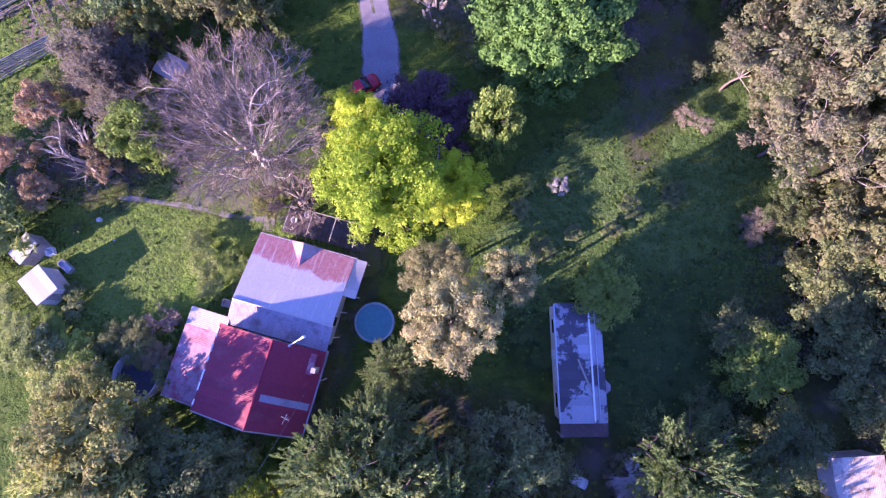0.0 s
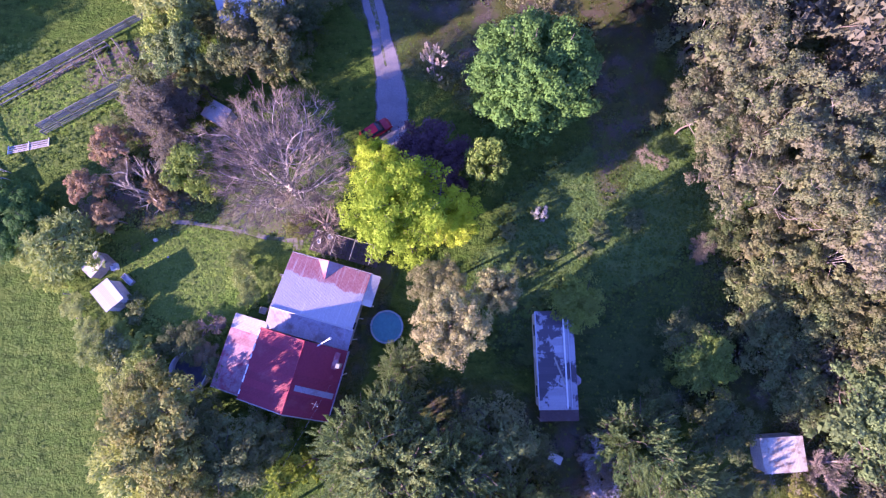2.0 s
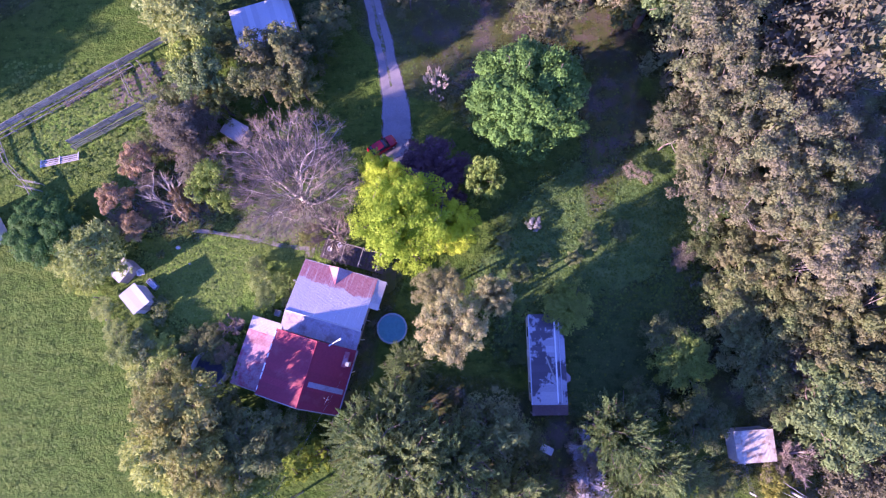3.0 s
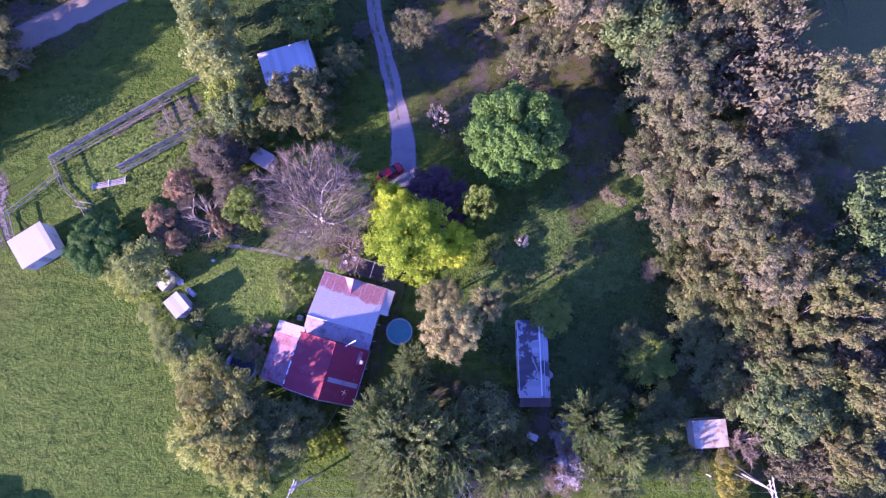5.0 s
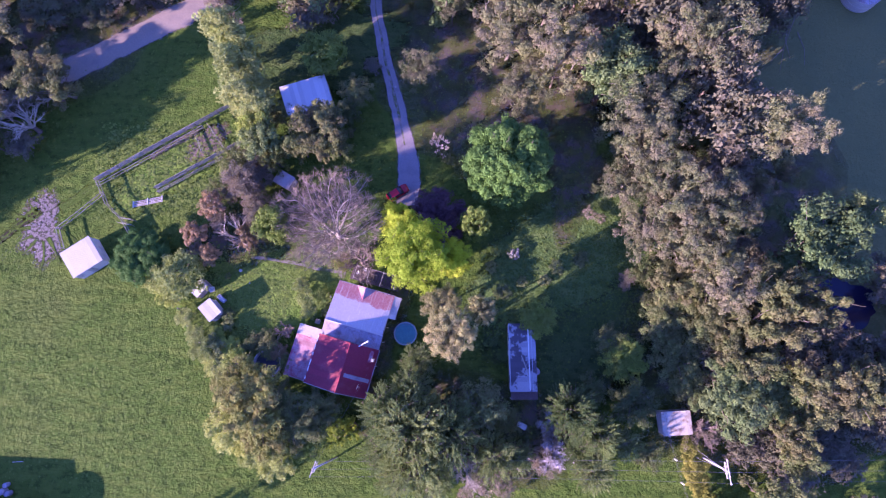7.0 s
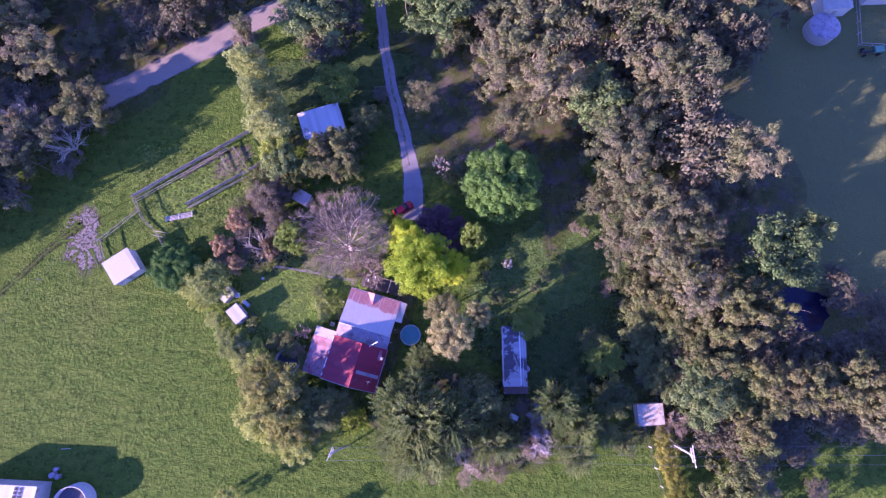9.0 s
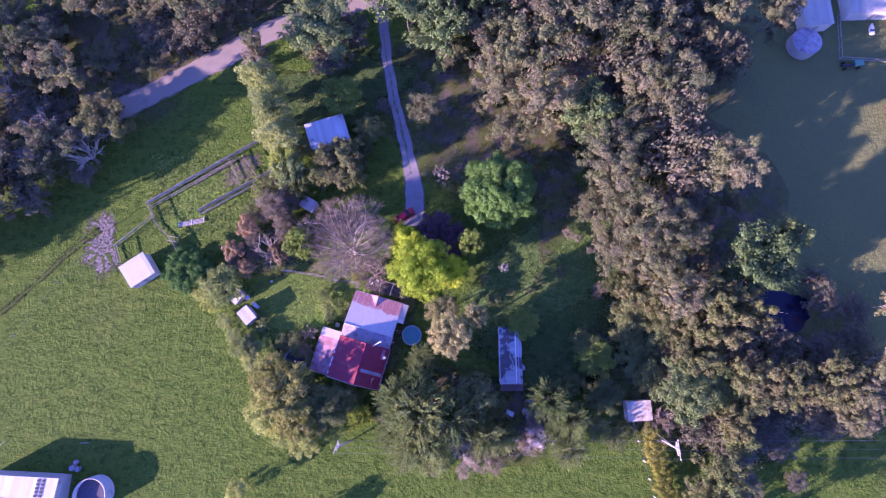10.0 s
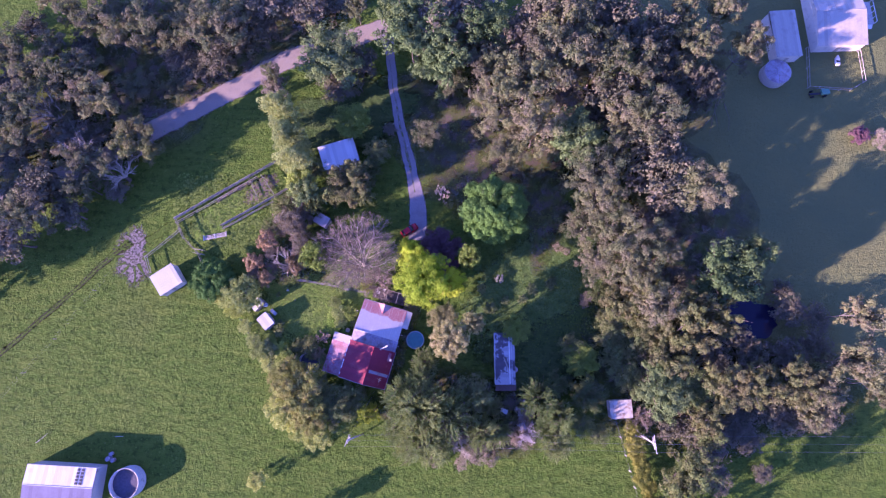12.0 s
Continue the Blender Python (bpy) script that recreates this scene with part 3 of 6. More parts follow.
setting("ground_litter", blot(-75, 58, 55, 14, 0.008, 0.52, 0.4, 17.0), M["litter"], "brown leaf litter under the roadside trees", "ground")
setting("ground_litter", blot(2, -14, 17, 6, 0.012, -0.1, 0.4, 20.0), M["litter"], "dry brown litter under the cypress trees", "ground")
setting("ground_litter", blot(-37, 17, 6, 5, 0.012, 0.2, 0.4, 23.0), M["litter"], "dark earth under the russet shrubs", "ground")
setting("ground_lawn", blot(-29, 7, 13, 6.5, 0.006, -0.1, 0.35, 41.0), M["lawn"], "pale lumpy garden grass beside the house", "ground")
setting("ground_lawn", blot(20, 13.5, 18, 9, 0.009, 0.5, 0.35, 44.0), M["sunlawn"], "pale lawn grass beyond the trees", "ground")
# Shade round the cabin is painted in through the darker, bluer grass.
setting("ground_lawn", blot(21, 0, 15, 11, 0.005, 0.2, 0.35, 52.0), M["shadelawn"], "lawn grass round the long cabin, shade put into its colour", "ground")
setting("ground_lawn", blot(-50, 28.5, 12, 4.5, 0.006, 0.55, 0.3, 47.0), M["lawn"], "long pale grass inside the yards", "ground")
setting("mud_patch", blot(-71.3, 18.2, 4.2, 5.6, 0.014, 0.2, 0.6, 4.0), M["mud"], "trodden pale mud at the paddock gateway", "ground")
RUT = [(-72.0, 21.2), (-78.3, 15.7), (-84.8, 8.7), (-91.3, 2.4), (-97.2, -3.6), (-125, -31)]
setting("mud_track", strip(RUT, [2.2, 1.3, 0.9, 0.75, 0.7, 0.7], 0.016, 0.6), M["hoof"], "trodden grass beside the cattle track", "ground")
for off in (-0.36, 0.36):
    setting("mud_track", strip([(x + off * 0.7, y - off * 0.7) for x, y in RUT], [0.4, 0.36, 0.34, 0.34, 0.34, 0.34], 0.022, 0.12), M["rut"], "dark wheel rut of the cattle track across the paddock", "ground")
setting("mud_track", strip([(-69, 21), (-64, 24.5), (-55, 31.5), (-47, 37)], [2.4, 1.8, 1.6, 1.2], 0.022, 0.9), M["hoof"], "trodden strip along the yard fence", "ground")
setting("mud_track", strip([(-54.2, 30.6), (-49.8, 33.4), (-45.6, 36.0)], [0.9, 1.3, 1.6], 0.03, 0.4), M["grit"], "pale bare earth along the inside of the yard fence", "ground")
setting("mud_patch", blot(-43.6, 34.0, 4.2, 2.6, 0.014, 0.9, 0.4, 9.0), M["grit"], "bare pinkish earth in the corner of the yards", "ground")
for k in range(9):
    w = 2.2 + 0.52 * k + 0.2 * math.sin(k * 3.1)
    far = 6.0 + 3.0 * ((k * 7) % 4) / 3
    setting("mud_track", strip([(-71.3 + 2.0 * math.cos(w), 18.2 + 2.6 * math.sin(w)), (-71.3 + 0.6 * far * math.cos(w + 0.06), 18.2 + 0.6 * far * math.sin(w + 0.06)), (-71.3 + far * math.cos(w - 0.03), 18.2 + far * math.sin(w - 0.03))], [0.7, 0.4, 0.2], 0.024 + 0.004 * k, 0.25), M["hoof"], "narrow trodden cattle track fanning out from the gateway", "ground")
# Same darker grass again, standing in for the shade under the bushes.
setting("ground_litter", blot(-24, 53, 14, 10, 0.012, 0.3, 0.5, 31.0), M["shadelawn"], "rough grass under bushes beside the driveway, shade put into its colour", "ground")
setting("ground_litter", strip([(-13.0, -11.0), (-12.0, -6.0), (-10.8, 0.0), (-9.2, 6.0), (-7.6, 10.0)], [2.5, 3.2, 3.6, 3.8, 3.0], 0.02, 0.4), M["litter"], "dark bare earth along the house wall", "ground")
setting("garden_path", strip([(-34.5, 13.0), (-28.9, 12.3), (-23, 11.1), (-18.8, 10.4)], [0.4, 0.45, 0.5, 0.7], 0.03, 0.12), M["path"], "narrow worn garden path to the house", "path")
setting("garden_path", strip([(-18.8, 16), (-18.7, 13), (-18.6, 9.2)], [1.2, 1.1, 1.2], 0.036, 0.2), M["path"], "worn path from the bare tree to the house", "path")
setting("grass_strip", strip([(-48.6, 8.6), (-45.4, 3.4), (-41.9, -1.6), (-39.0, -5.6), (-36.5, -10.5)], [1.4, 1.5, 1.6, 1.8, 1.6], 0.01, 0.4), M["lawn"], "strip of pale long grass along the garden fence", "ground")
setting("ground_litter", blot(-22.5, 13.6, 5.5, 2.6, 0.02, 0.1, 0.5, 61.0), M["straw_ground"], "dry straw-coloured grass and fallen twigs under the bare tree", "ground")
setting("pond", blot(63.5, 5.5, 5.2, 3.4, 0.03, 0.1, 0.25, 6.0), M["water"], "dark blue garden pond beneath trees", "pond")


# ---- trees ----
def unit(a):
    return a / np.maximum(np.linalg.norm(a, axis=1, keepdims=True), 1e-9)


def leaves(name, clumps, count, length, width, material, rng, upright=0.0, flat=0.8, core=0, hub=(0, 0, 0), loose=0.42, lobe=6):
    """Many small leaves or sprays on round clumps (x, y, z, radius), as one mesh; they face out of their clump, each clump has a tone
    of its own, and core of each clump are larger and lie deeper in the crown."""
    hub, c0 = np.array(hub), np.array(clumps, float)
    c = np.repeat(c0, count, axis=0)
    tone = np.repeat(0.35 * rng.random(len(c0)) + 0.65 * np.repeat(rng.random(len(c0) // lobe + 1), lobe)[:len(c0)], count)
    n = len(c)
    d = unit(rng.normal(size=(n, 3)) + np.array((0, 0, 0.55)))
    p = c[:, :3] + d * c[:, 3:4] * (0.62 + 0.46 * rng.random((n, 1)) ** 0.7) * np.array((1, 1, flat))
    nor = unit(d + rng.normal(size=(n, 3)) * loose + np.array((0, 0, 0.2)))
    t = unit(np.cross(nor, rng.normal(size=(n, 3))))
    if upright:
        t = unit(d + np.array((0, 0, upright)) + rng.normal(size=(n, 3)) * 0.45)
        nor = d * 0.6 + rng.normal(size=(n, 3)) * 0.45 + np.array((0, 0, 0.6))
        nor = unit(nor - t * np.sum(nor * t, 1, keepdims=True))
    if upright >= 0.9:
        axis = unit(c0[:, :3] * np.array((1, 1, 0)) + np.array((0, 0, 2.2 * upright)) + rng.normal(size=(len(c0), 3)) * 0.5)
        axis = np.repeat(axis, count, axis=0)
        along = rng.random((n, 1))
        p = c[:, :3] + axis * c[:, 3:4] * (2.3 * along - 0.9) + d * c[:, 3:4] * 0.55 * (1.1 - along)
        t = unit(axis + d * 0.5 + rng.normal(size=(n, 3)) * 0.35)
        nor = unit(nor - t * np.sum(nor * t, 1, keepdims=True))
    s = np.cross(nor, t)
    size = 0.6 + 0.8 * rng.random((n, 1))
    if core:
        deep = np.arange(n) % count >= count - core
        p[deep] = (p[deep] - hub) * (0.35 + 0.4 * rng.random((deep.sum(), 1))) + hub
        size[deep] *= 2.6
    a, b = t * size * length / 2, s * size * width / 2
    v = np.stack((p - a - b, p - a * 0.7 + b * 1.2, p + a), 1).reshape(-1, 3)
    me = bpy.data.meshes.new(name)
    me.vertices.add(3 * n)
    me.vertices.foreach_set("co", v.ravel())
    me.loops.add(3 * n)
    me.loops.foreach_set("vertex_index", np.arange(3 * n, dtype=np.int32))
    me.polygons.add(n)
    me.polygons.foreach_set("loop_start", np.arange(0, 3 * n, 3, dtype=np.int32))
    me.materials.append(material)
    me.update(calc_edges=True)
    me.attributes.new("tone", "FLOAT", "POINT").data.foreach_set("value", np.repeat(tone, 3))
    return me


def bend(p, q, rng, sag=0.12, k=4):
    p, q = Vector(p), Vector(q)
    off = Vector(rng.normal(size=3)) * (q - p).length * sag
    return [p.lerp(q, i / k) + off * math.sin(math.pi * i / k) for i in range(k + 1)]


def crown_of(rng, radius, low, high, lobes, lobe_r, per_lobe, clump_r, inner=0.35, dome=1.0):
    """Lobes of foliage on an uneven dome, and the clumps that make them up."""
    mid, half, ends, clumps, skirt = (low + high) / 2, (high - low) / 2, [], [], lobes // 4
    for i in range(lobes + skirt):
        w = 2 * math.pi * (i * 0.618 + 0.1 * rng.random())
        u = (i + 0.5) / lobes
        rr = radius * (inner + (0.86 - inner) * math.sqrt(u)) * (0.8 + 0.3 * rng.random())
        zz = mid + half * (math.sqrt(max(0.0, 1 - (rr / radius) ** 2)) * dome * (0.7 + 0.5 * rng.random()) - 0.3 * rng.random())
        if i >= lobes:
            w = 2 * math.pi * (i - lobes + 0.6 * rng.random()) / skirt
            rr, zz = radius * (0.6 + 0.2 * rng.random()), low + (mid - low) * rng.random() * 0.9
        e = (rr * math.cos(w), rr * math.sin(w), zz)
        ends.append(e)
        lr = lobe_r * (0.75 + 0.5 * rng.random())
        for _ in range(per_lobe):
            d = unit(rng.normal(size=(1, 3)))[0] * lr * (0.35 + 0.65 * rng.random())
            clumps.append((e[0] + d[0], e[1] + d[1], max(0.3, e[2] + d[2] * 0.6), clump_r * (0.65 + 0.7 * rng.random())))
    return ends, clumps


KINDS = {
    # radius, height, crown base, lobes, lobe radius, clumps a lobe, clump radius, leaves a clump, leaf length and width, bark, trunk radius, uprightness
    "gum": (5.0, 12.0, 2.2, 17, 1.1, 14, 0.42, 43, 0.18, 0.115, "gumbark", 0.14, 0.0),
    "far_gum": (5.0, 12.0, 2.2, 15, 1.2, 10, 0.5, 36, 0.28, 0.18, "gumbark", 0.14, 0.0),
    "dry": (2.0, 2.6, 0.2, 14, 0.6, 5, 0.4, 36, 0.281, 0.055, "twig", 0.05, 0.8),
    "white": (1.0, 1.0, 0.1, 8, 0.3, 4, 0.2, 45, 0.101, 0.086, "bark", 0.04, 0.0),
    "scrub": (2.4, 4.5, 0.4, 18, 0.7, 5, 0.42, 49, 0.189, 0.073, "twig", 0.08, 0.3),
    "dull": (4.5, 9.0, 1.2, 19, 1.2, 6, 0.64, 44, 0.266, 0.154, "bark", 0.2, 0.0),
    "distant": (4.5, 9.0, 1.4, 17, 1.25, 4, 0.76, 24, 0.44, 0.26, "bark", 0.2, 0.0),
    "olive": (4.5, 9.0, 1.6, 18, 0.95, 10, 0.42, 48, 0.22, 0.14, "gumbark", 0.16, 0.0),
    "wattle": (4.5, 9.0, 1.6, 30, 0.9, 6, 0.5, 44, 0.26, 0.15, "bark", 0.22, 0.0),
    "elm": (5.5, 12.0, 2.0, 19, 1.5, 8, 0.75, 44, 0.371, 0.2, "bark", 0.35, 0.0),
    "fresh": (3.0, 5.0, 0.6, 28, 0.8, 6, 0.44, 44, 0.2, 0.13, "bark", 0.12, 0.0),
    "pine": (4.2, 8.0, 0.6, 58, 0.95, 6, 0.36, 50, 0.19, 0.08, "bark", 0.24, 0.9),
    "pale": (3.0, 5.0, 0.6, 22, 0.8, 6, 0.48, 30, 0.364, 0.126, "bark", 0.12, 0.3),
    "russet": (2.2, 4.5, 1.6, 11, 0.7, 7, 0.42, 87, 0.168, 0.109, "silver", 0.09, 0.0),
    "poplar": (3.0, 12.0, 1.0, 18, 0.9, 9, 0.55, 87, 0.259, 0.146, "bark", 0.2, 0.5),
    "shrub": (1.5, 1.6, 0.2, 11, 0.45, 5, 0.3, 34, 0.187, 0.117, "bark", 0.05, 0.0),
    "oak": (6.3, 11.0, 1.2, 84, 1.05, 8, 0.6, 91, 0.231, 0.178, "bark", 0.3, 0.0),
    "lime": (6.0, 11.0, 1.2, 62, 1.05, 7, 0.56, 60, 0.195, 0.143, "bark", 0.3, 0.0),
    "plum": (4.2, 5.0, 0.6, 26, 0.9, 8, 0.5, 83, 0.187, 0.109, "bark", 0.16, 0.0),
    "tan": (4.4, 8.0, 4.6, 50, 0.75, 7, 0.4, 52, 0.14, 0.1, "twig", 0.2, 0.0),
    "blossom": (2.0, 3.4, 0.9, 9, 0.5, 3, 0.34, 64, 0.148, 0.078, "silver", 0.06, 1.0),
    "cypress": (1.4, 6.8, 0.3, 12, 0.5, 8, 0.38, 95, 0.234, 0.078, "bark", 0.1, 1.2),
    "hedge": (1.5, 2.2, 0.2, 7, 0.6, 6, 0.38, 72, 0.156, 0.101, "bark", 0.05, 0.0),
}
TALK = {
    "gum": ("gum_tree", "gum tree with brownish-olive leaf clumps and pale limbs", "tree", "gum trees"),
    "distant": ("tree", "dull grey-green tree in the shaded woods", "tree", "woodland trees"),
    "far_gum": ("gum_tree", "gum tree with brownish-olive clumps in the far woods", "tree", "far gum trees"),
    "dry": ("dry_bush", "dry straw-pink bush at the paddock edge", "shrub", "dry bushes"),
    "white": ("flowering_bush", "low bush covered in white flowers on the lawn", "shrub", ""),
    "scrub": ("scrub_bush", "grey-brown twiggy scrub bush", "shrub", "scrub bushes"),
    "dull": ("tree", "dull green bushy tree with a ragged crown", "tree", "dull green trees"),
    "olive": ("gum_tree", "dense gum tree with rounded olive-brown leaf clumps", "tree", "olive gum trees"),
    "wattle": ("wattle_tree", "olive-yellow wattle tree with a clumped crown", "tree", "wattle trees"),
    "elm": ("tree", "grey-green broadleaf tree with a full crown", "tree", "grey-green trees"),
    "fresh": ("small_tree", "fresh green small leafy tree on the grass", "tree", "small green trees"),
    "pine": ("cypress_tree", "dark green cypress with feathery upright sprays", "tree", "dark cypress trees"),
    "pale": ("willow_shrub", "pale green willowy shrub in rough grass", "shrub", "pale shrubs"),
    "russet": ("russet_shrub", "russet-leaved shrub with bare silvery stems", "shrub", "russet shrubs"),
    "poplar": ("poplar_tree", "tall silver-green poplar beside the yards", "tree", "poplar row"),
    "shrub": ("shrub", "low green shrub on the shaded grass", "shrub", "low shrubs"),
    "oak": ("oak_tree", "large round bright green oak beside the driveway", "tree", ""),
    "lime": ("golden_elm_tree", "bright yellow-green golden elm beside the house", "tree", ""),
    "plum": ("plum_tree", "dark purple-leaved plum tree in shade", "tree", ""),
    "tan": ("tree", "buff-leaved tree coming into leaf beside the pool", "tree", ""),
    "blossom": ("blossom_tree", "small pinkish blossom tree beside the driveway", "tree", ""),
    "cypress": ("golden_cypress", "narrow yellow-green cypress at the paddock edge", "tree", ""),
    "hedge": ("hedge_bush", "yellow-green hedge bush along the paddock fence", "shrub", "hedge bushes"),
}
DENSE = ("tan", "scrub", "gum", "far_gum", "dull", "distant", "olive", "wattle", "elm", "fresh", "pine", "oak", "lime", "poplar", "plum")
MADE, TURNS = {}, random.Random(4)
VARIANTS = {"gum": 4, "far_gum": 4, "dull": 3, "distant": 4, "wattle": 3, "olive": 4, "elm": 3, "pine": 3, "fresh": 2, "pale": 2, "hedge": 2}


def grow(kind, seed):
    """One tree of a kind, at the origin: a tapered trunk with limbs, and a crown of leaf clumps."""
    radius, height, low, lobes, lobe_r, per, clump_r, count, length, width, bark, girth, up = KINDS[kind]
    rng = np.random.default_rng(seed)
    ends, clumps = crown_of(rng, radius, low, height, lobes, lobe_r, per, clump_r, 0.12)
    if kind in ("poplar", "cypress"):
        ends = [(e[0] * (1.1 - 0.75 * i / lobes), e[1] * (1.1 - 0.75 * i / lobes), low + (height - low) * (i + 0.5) / lobes) for i, e in enumerate(ends)]
        clumps = [(e[0] + d[0], e[1] + d[1], e[2] + d[2], clump_r * (0.7 + 0.5 * rng.random())) for e in ends for d in rng.normal(size=(per, 3)) * lobe_r * 0.55]
    name, label, category, group = TALK[kind]
    tree = thing(name, 0, 0, label, category, group)
    wood, stem = Build(), Build()
    fork = low * 0.8 + 0.15 * height
    top = Vector((rng.normal() * 0.3, rng.normal() * 0.3, fork))
    stem.tube(bend((0, 0, -0.05), top, rng, 0.04), [girth * k for k in (1.25, 1.0, 0.9, 0.85, 0.8)], 7)
    for e in ends[::2]:
        pts = bend(top, e, rng, 0.1)
        wood.tube(pts, [girth * k for k in (0.4, 0.32, 0.24, 0.17, 0.1)], 4, False)
        for _ in range(0 if kind in ("distant", "far_gum") else 3):
            q = pts[rng.integers(2, 5)]
            r = q + Vector(rng.normal(size=3)) * lobe_r * 0.7
            wood.tube(bend(q, r, rng, 0.1, 2), [girth * 0.16, girth * 0.1, girth * 0.04], 4, False)
    part("trunk", stem, M["bark"], tree, "", True)
    part("branchwork", wood, M[bark], tree, "", True)
    part("crown", leaves("crown", clumps, count, length, width, LEAF[kind], rng, up, 0.75, count // 6 if kind in DENSE else 0, (0, 0, low + 0.4 * (height - low)), 0.33, per), None, tree)
    return tree


def plant(kind, x, y, h, r, label=""):
    radius, height = KINDS[kind][:2]
    made = MADE.setdefault(kind, [])
    if len(made) < VARIANTS.get(kind, 1):
        tree = grow(kind, 10 + len(made) * 7 + len(kind))
        made.append(tree)
        tree.matrix_world = pose(x, y, 0, 0, 0, TURNS.uniform(0, 360))
    else:
        tree = copy_thing(TURNS.choice(made), pose(x, y, 0, 0, 0, TURNS.uniform(0, 360)))
    r *= 1.15
    tree.scale = (r / radius, r / radius, h / height)
    return tagged(tree, label)


# where the trees stand: kind, place, height, crown radius
plant("far_gum", -95.5, 79.5, 11.0, 4.0)
plant("far_gum", -100.5, 63.9, 12.0, 4.6)
plant("far_gum", -94.9, 58.4, 11.0, 4.4)
plant("far_gum", -88.1, 56.7, 11.0, 4.3)
plant("far_gum", -95.5, 49.7, 12.0, 5.0)
plant("far_gum", -89.3, 51.6, 5.8, 4.1)
plant("far_gum", -80.2, 52.6, 11.0, 5.1)
plant("distant", -87.2, 45.1, 5.2, 4.6)
plant("far_gum", -95.9, 42.0, 10.0, 4.3)
plant("far_gum", -95.3, 34.2, 5.8, 4.9)
plant("distant", -88.1, 31.6, 10.5, 5.1)
plant("far_gum", -90.3, 25.5, 11.5, 5.4)
plant("distant", -93.9, 19.7, 12.5, 4.8)
plant("far_gum", -83.5, 38.4, 9.0, 3.5)
plant("far_gum", -78.2, 37.1, 9.0, 4.7)
plant("olive", -73.4, 45.2, 5.5, 4.0)
plant("olive", -69.2, 42.4, 9.5, 5.2)
plant("far_gum", -76.8, 68.1, 11.0, 4.2)
plant("far_gum", -69.2, 69.1, 12.0, 5.2)
plant("far_gum", -61.5, 69.6, 11.0, 4.2)
plant("far_gum", -53.9, 68.4, 13.0, 6.4)
plant("far_gum", -49.1, 72.3, 12.0, 4.7)
plant("distant", -60.0, 61.9, 5.2, 3.9)
plant("far_gum", -73.3, 57.2, 5.8, 4.4)
plant("far_gum", -65.0, 57.1, 4.6, 3.1)
plant("far_gum", -89.2, 74.5, 10.0, 3.7)
plant("distant", -43.6, 75.2, 11.0, 4.7)
plant("distant", -34.0, 75.1, 10.0, 4.7)
plant("far_gum", -23.0, 76.2, 9.0, 3.2)
plant("far_gum", -80.7, 32.1, 9.5, 3.5)
plant("distant", -75.4, 32.6, 3.5, 2.8)
plant("elm", -28.3, 63.9, 8.5, 7.3)
plant("distant", -21.4, 63.2, 6.0, 3.9)
plant("distant", -26.6, 58.1, 5.0, 4.5)
plant("elm", -8.0, 67.4, 14.0, 7.5)
plant("elm", -2.3, 61.3, 13.0, 6.0)
plant("elm", -12.7, 72.6, 12.0, 4.6)
plant("distant", -1.1, 70.7, 13.0, 7.4)
plant("elm", 7.1, 69.0, 13.0, 6.1)
plant("far_gum", -0.1, 57.1, 8.0, 3.1)
plant("fresh", -22.6, 48.4, 6.5, 3.9, "dark green tree with yellow-green new leaves by the shed")
plant("far_gum", -39.9, 57.5, 12.0, 2.3)
plant("poplar", -37.3, 48.3, 13.0, 3.6)
plant("poplar", -35.4, 42.7, 12.0, 4.0)
plant("poplar", -34.0, 37.7, 10.5, 4.0)
plant("fresh", -33.0, 33.7, 8.0, 3.0)
plant("gum", 9.5, 49.9, 13.0, 6.3)
plant("far_gum", 15.3, 55.1, 16.8, 6.9)
plant("far_gum", 22.4, 58.8, 18.0, 6.9)
plant("far_gum", 24.0, 66.1, 16.8, 5.5)
plant("gum", 17.6, 44.5, 15.6, 5.8)
plant("elm", 25.7, 42.4, 13.0, 5.9)
plant("far_gum", 31.2, 59.3, 16.8, 6.4)
plant("gum", 11.9, 40.9, 9.0, 4.7)
plant("far_gum", 8.6, 59.4, 12.0, 5.5)
plant("distant", 15.0, 67.8, 12.0, 5.6)
plant("far_gum", 27.1, 72.3, 15.6, 5.6)
plant("distant", 19.9, 72.9, 14.4, 5.1)
plant("distant", 34.8, 71.2, 14.4, 5.6)
plant("distant", 37.2, 65.3, 14.4, 4.8)
plant("distant", 42.9, 66.7, 14.4, 5.0)
plant("far_gum", 39.9, 58.0, 15.6, 4.9)
plant("gum", 40.7, 46.4, 18.0, 6.2)
plant("gum", 35.5, 46.2, 15.6, 5.3)
plant("distant", 32.6, 51.8, 14.4, 5.4)
plant("far_gum", 49.4, 71.4, 14.4, 3.8)
plant("far_gum", 51.4, 63.7, 15.6, 4.5)
plant("far_gum", 49.7, 59.0, 13.2, 3.7)
plant("far_gum", 58.9, 72.6, 14.4, 4.6)
plant("far_gum", 64.1, 63.9, 13.2, 4.3)
plant("distant", 53.4, 53.7, 14.0, 3.9)
plant("distant", 47.7, 56.8, 12.0, 4.3)
plant("fresh", 38.7, 44.5, 7.0, 2.2)
plant("distant", 41.1, 40.1, 16.0, 4.8)
plant("gum", 28.6, 33.5, 16.8, 5.9)
plant("gum", 30.2, 28.0, 14.4, 5.6)
plant("gum", 27.4, 23.9, 10.0, 4.0)
plant("gum", 34.2, 39.0, 14.4, 4.1)
plant("distant", 41.6, 32.8, 15.5, 5.8)
plant("distant", 42.5, 26.4, 10.8, 4.5)
plant("gum", 49.5, 30.6, 18.0, 5.5)
plant("gum", 52.8, 25.9, 9.0, 2.1)
plant("gum", 47.9, 23.9, 9.5, 2.1)
plant("gum", 34.3, 20.9, 14.4, 5.5)
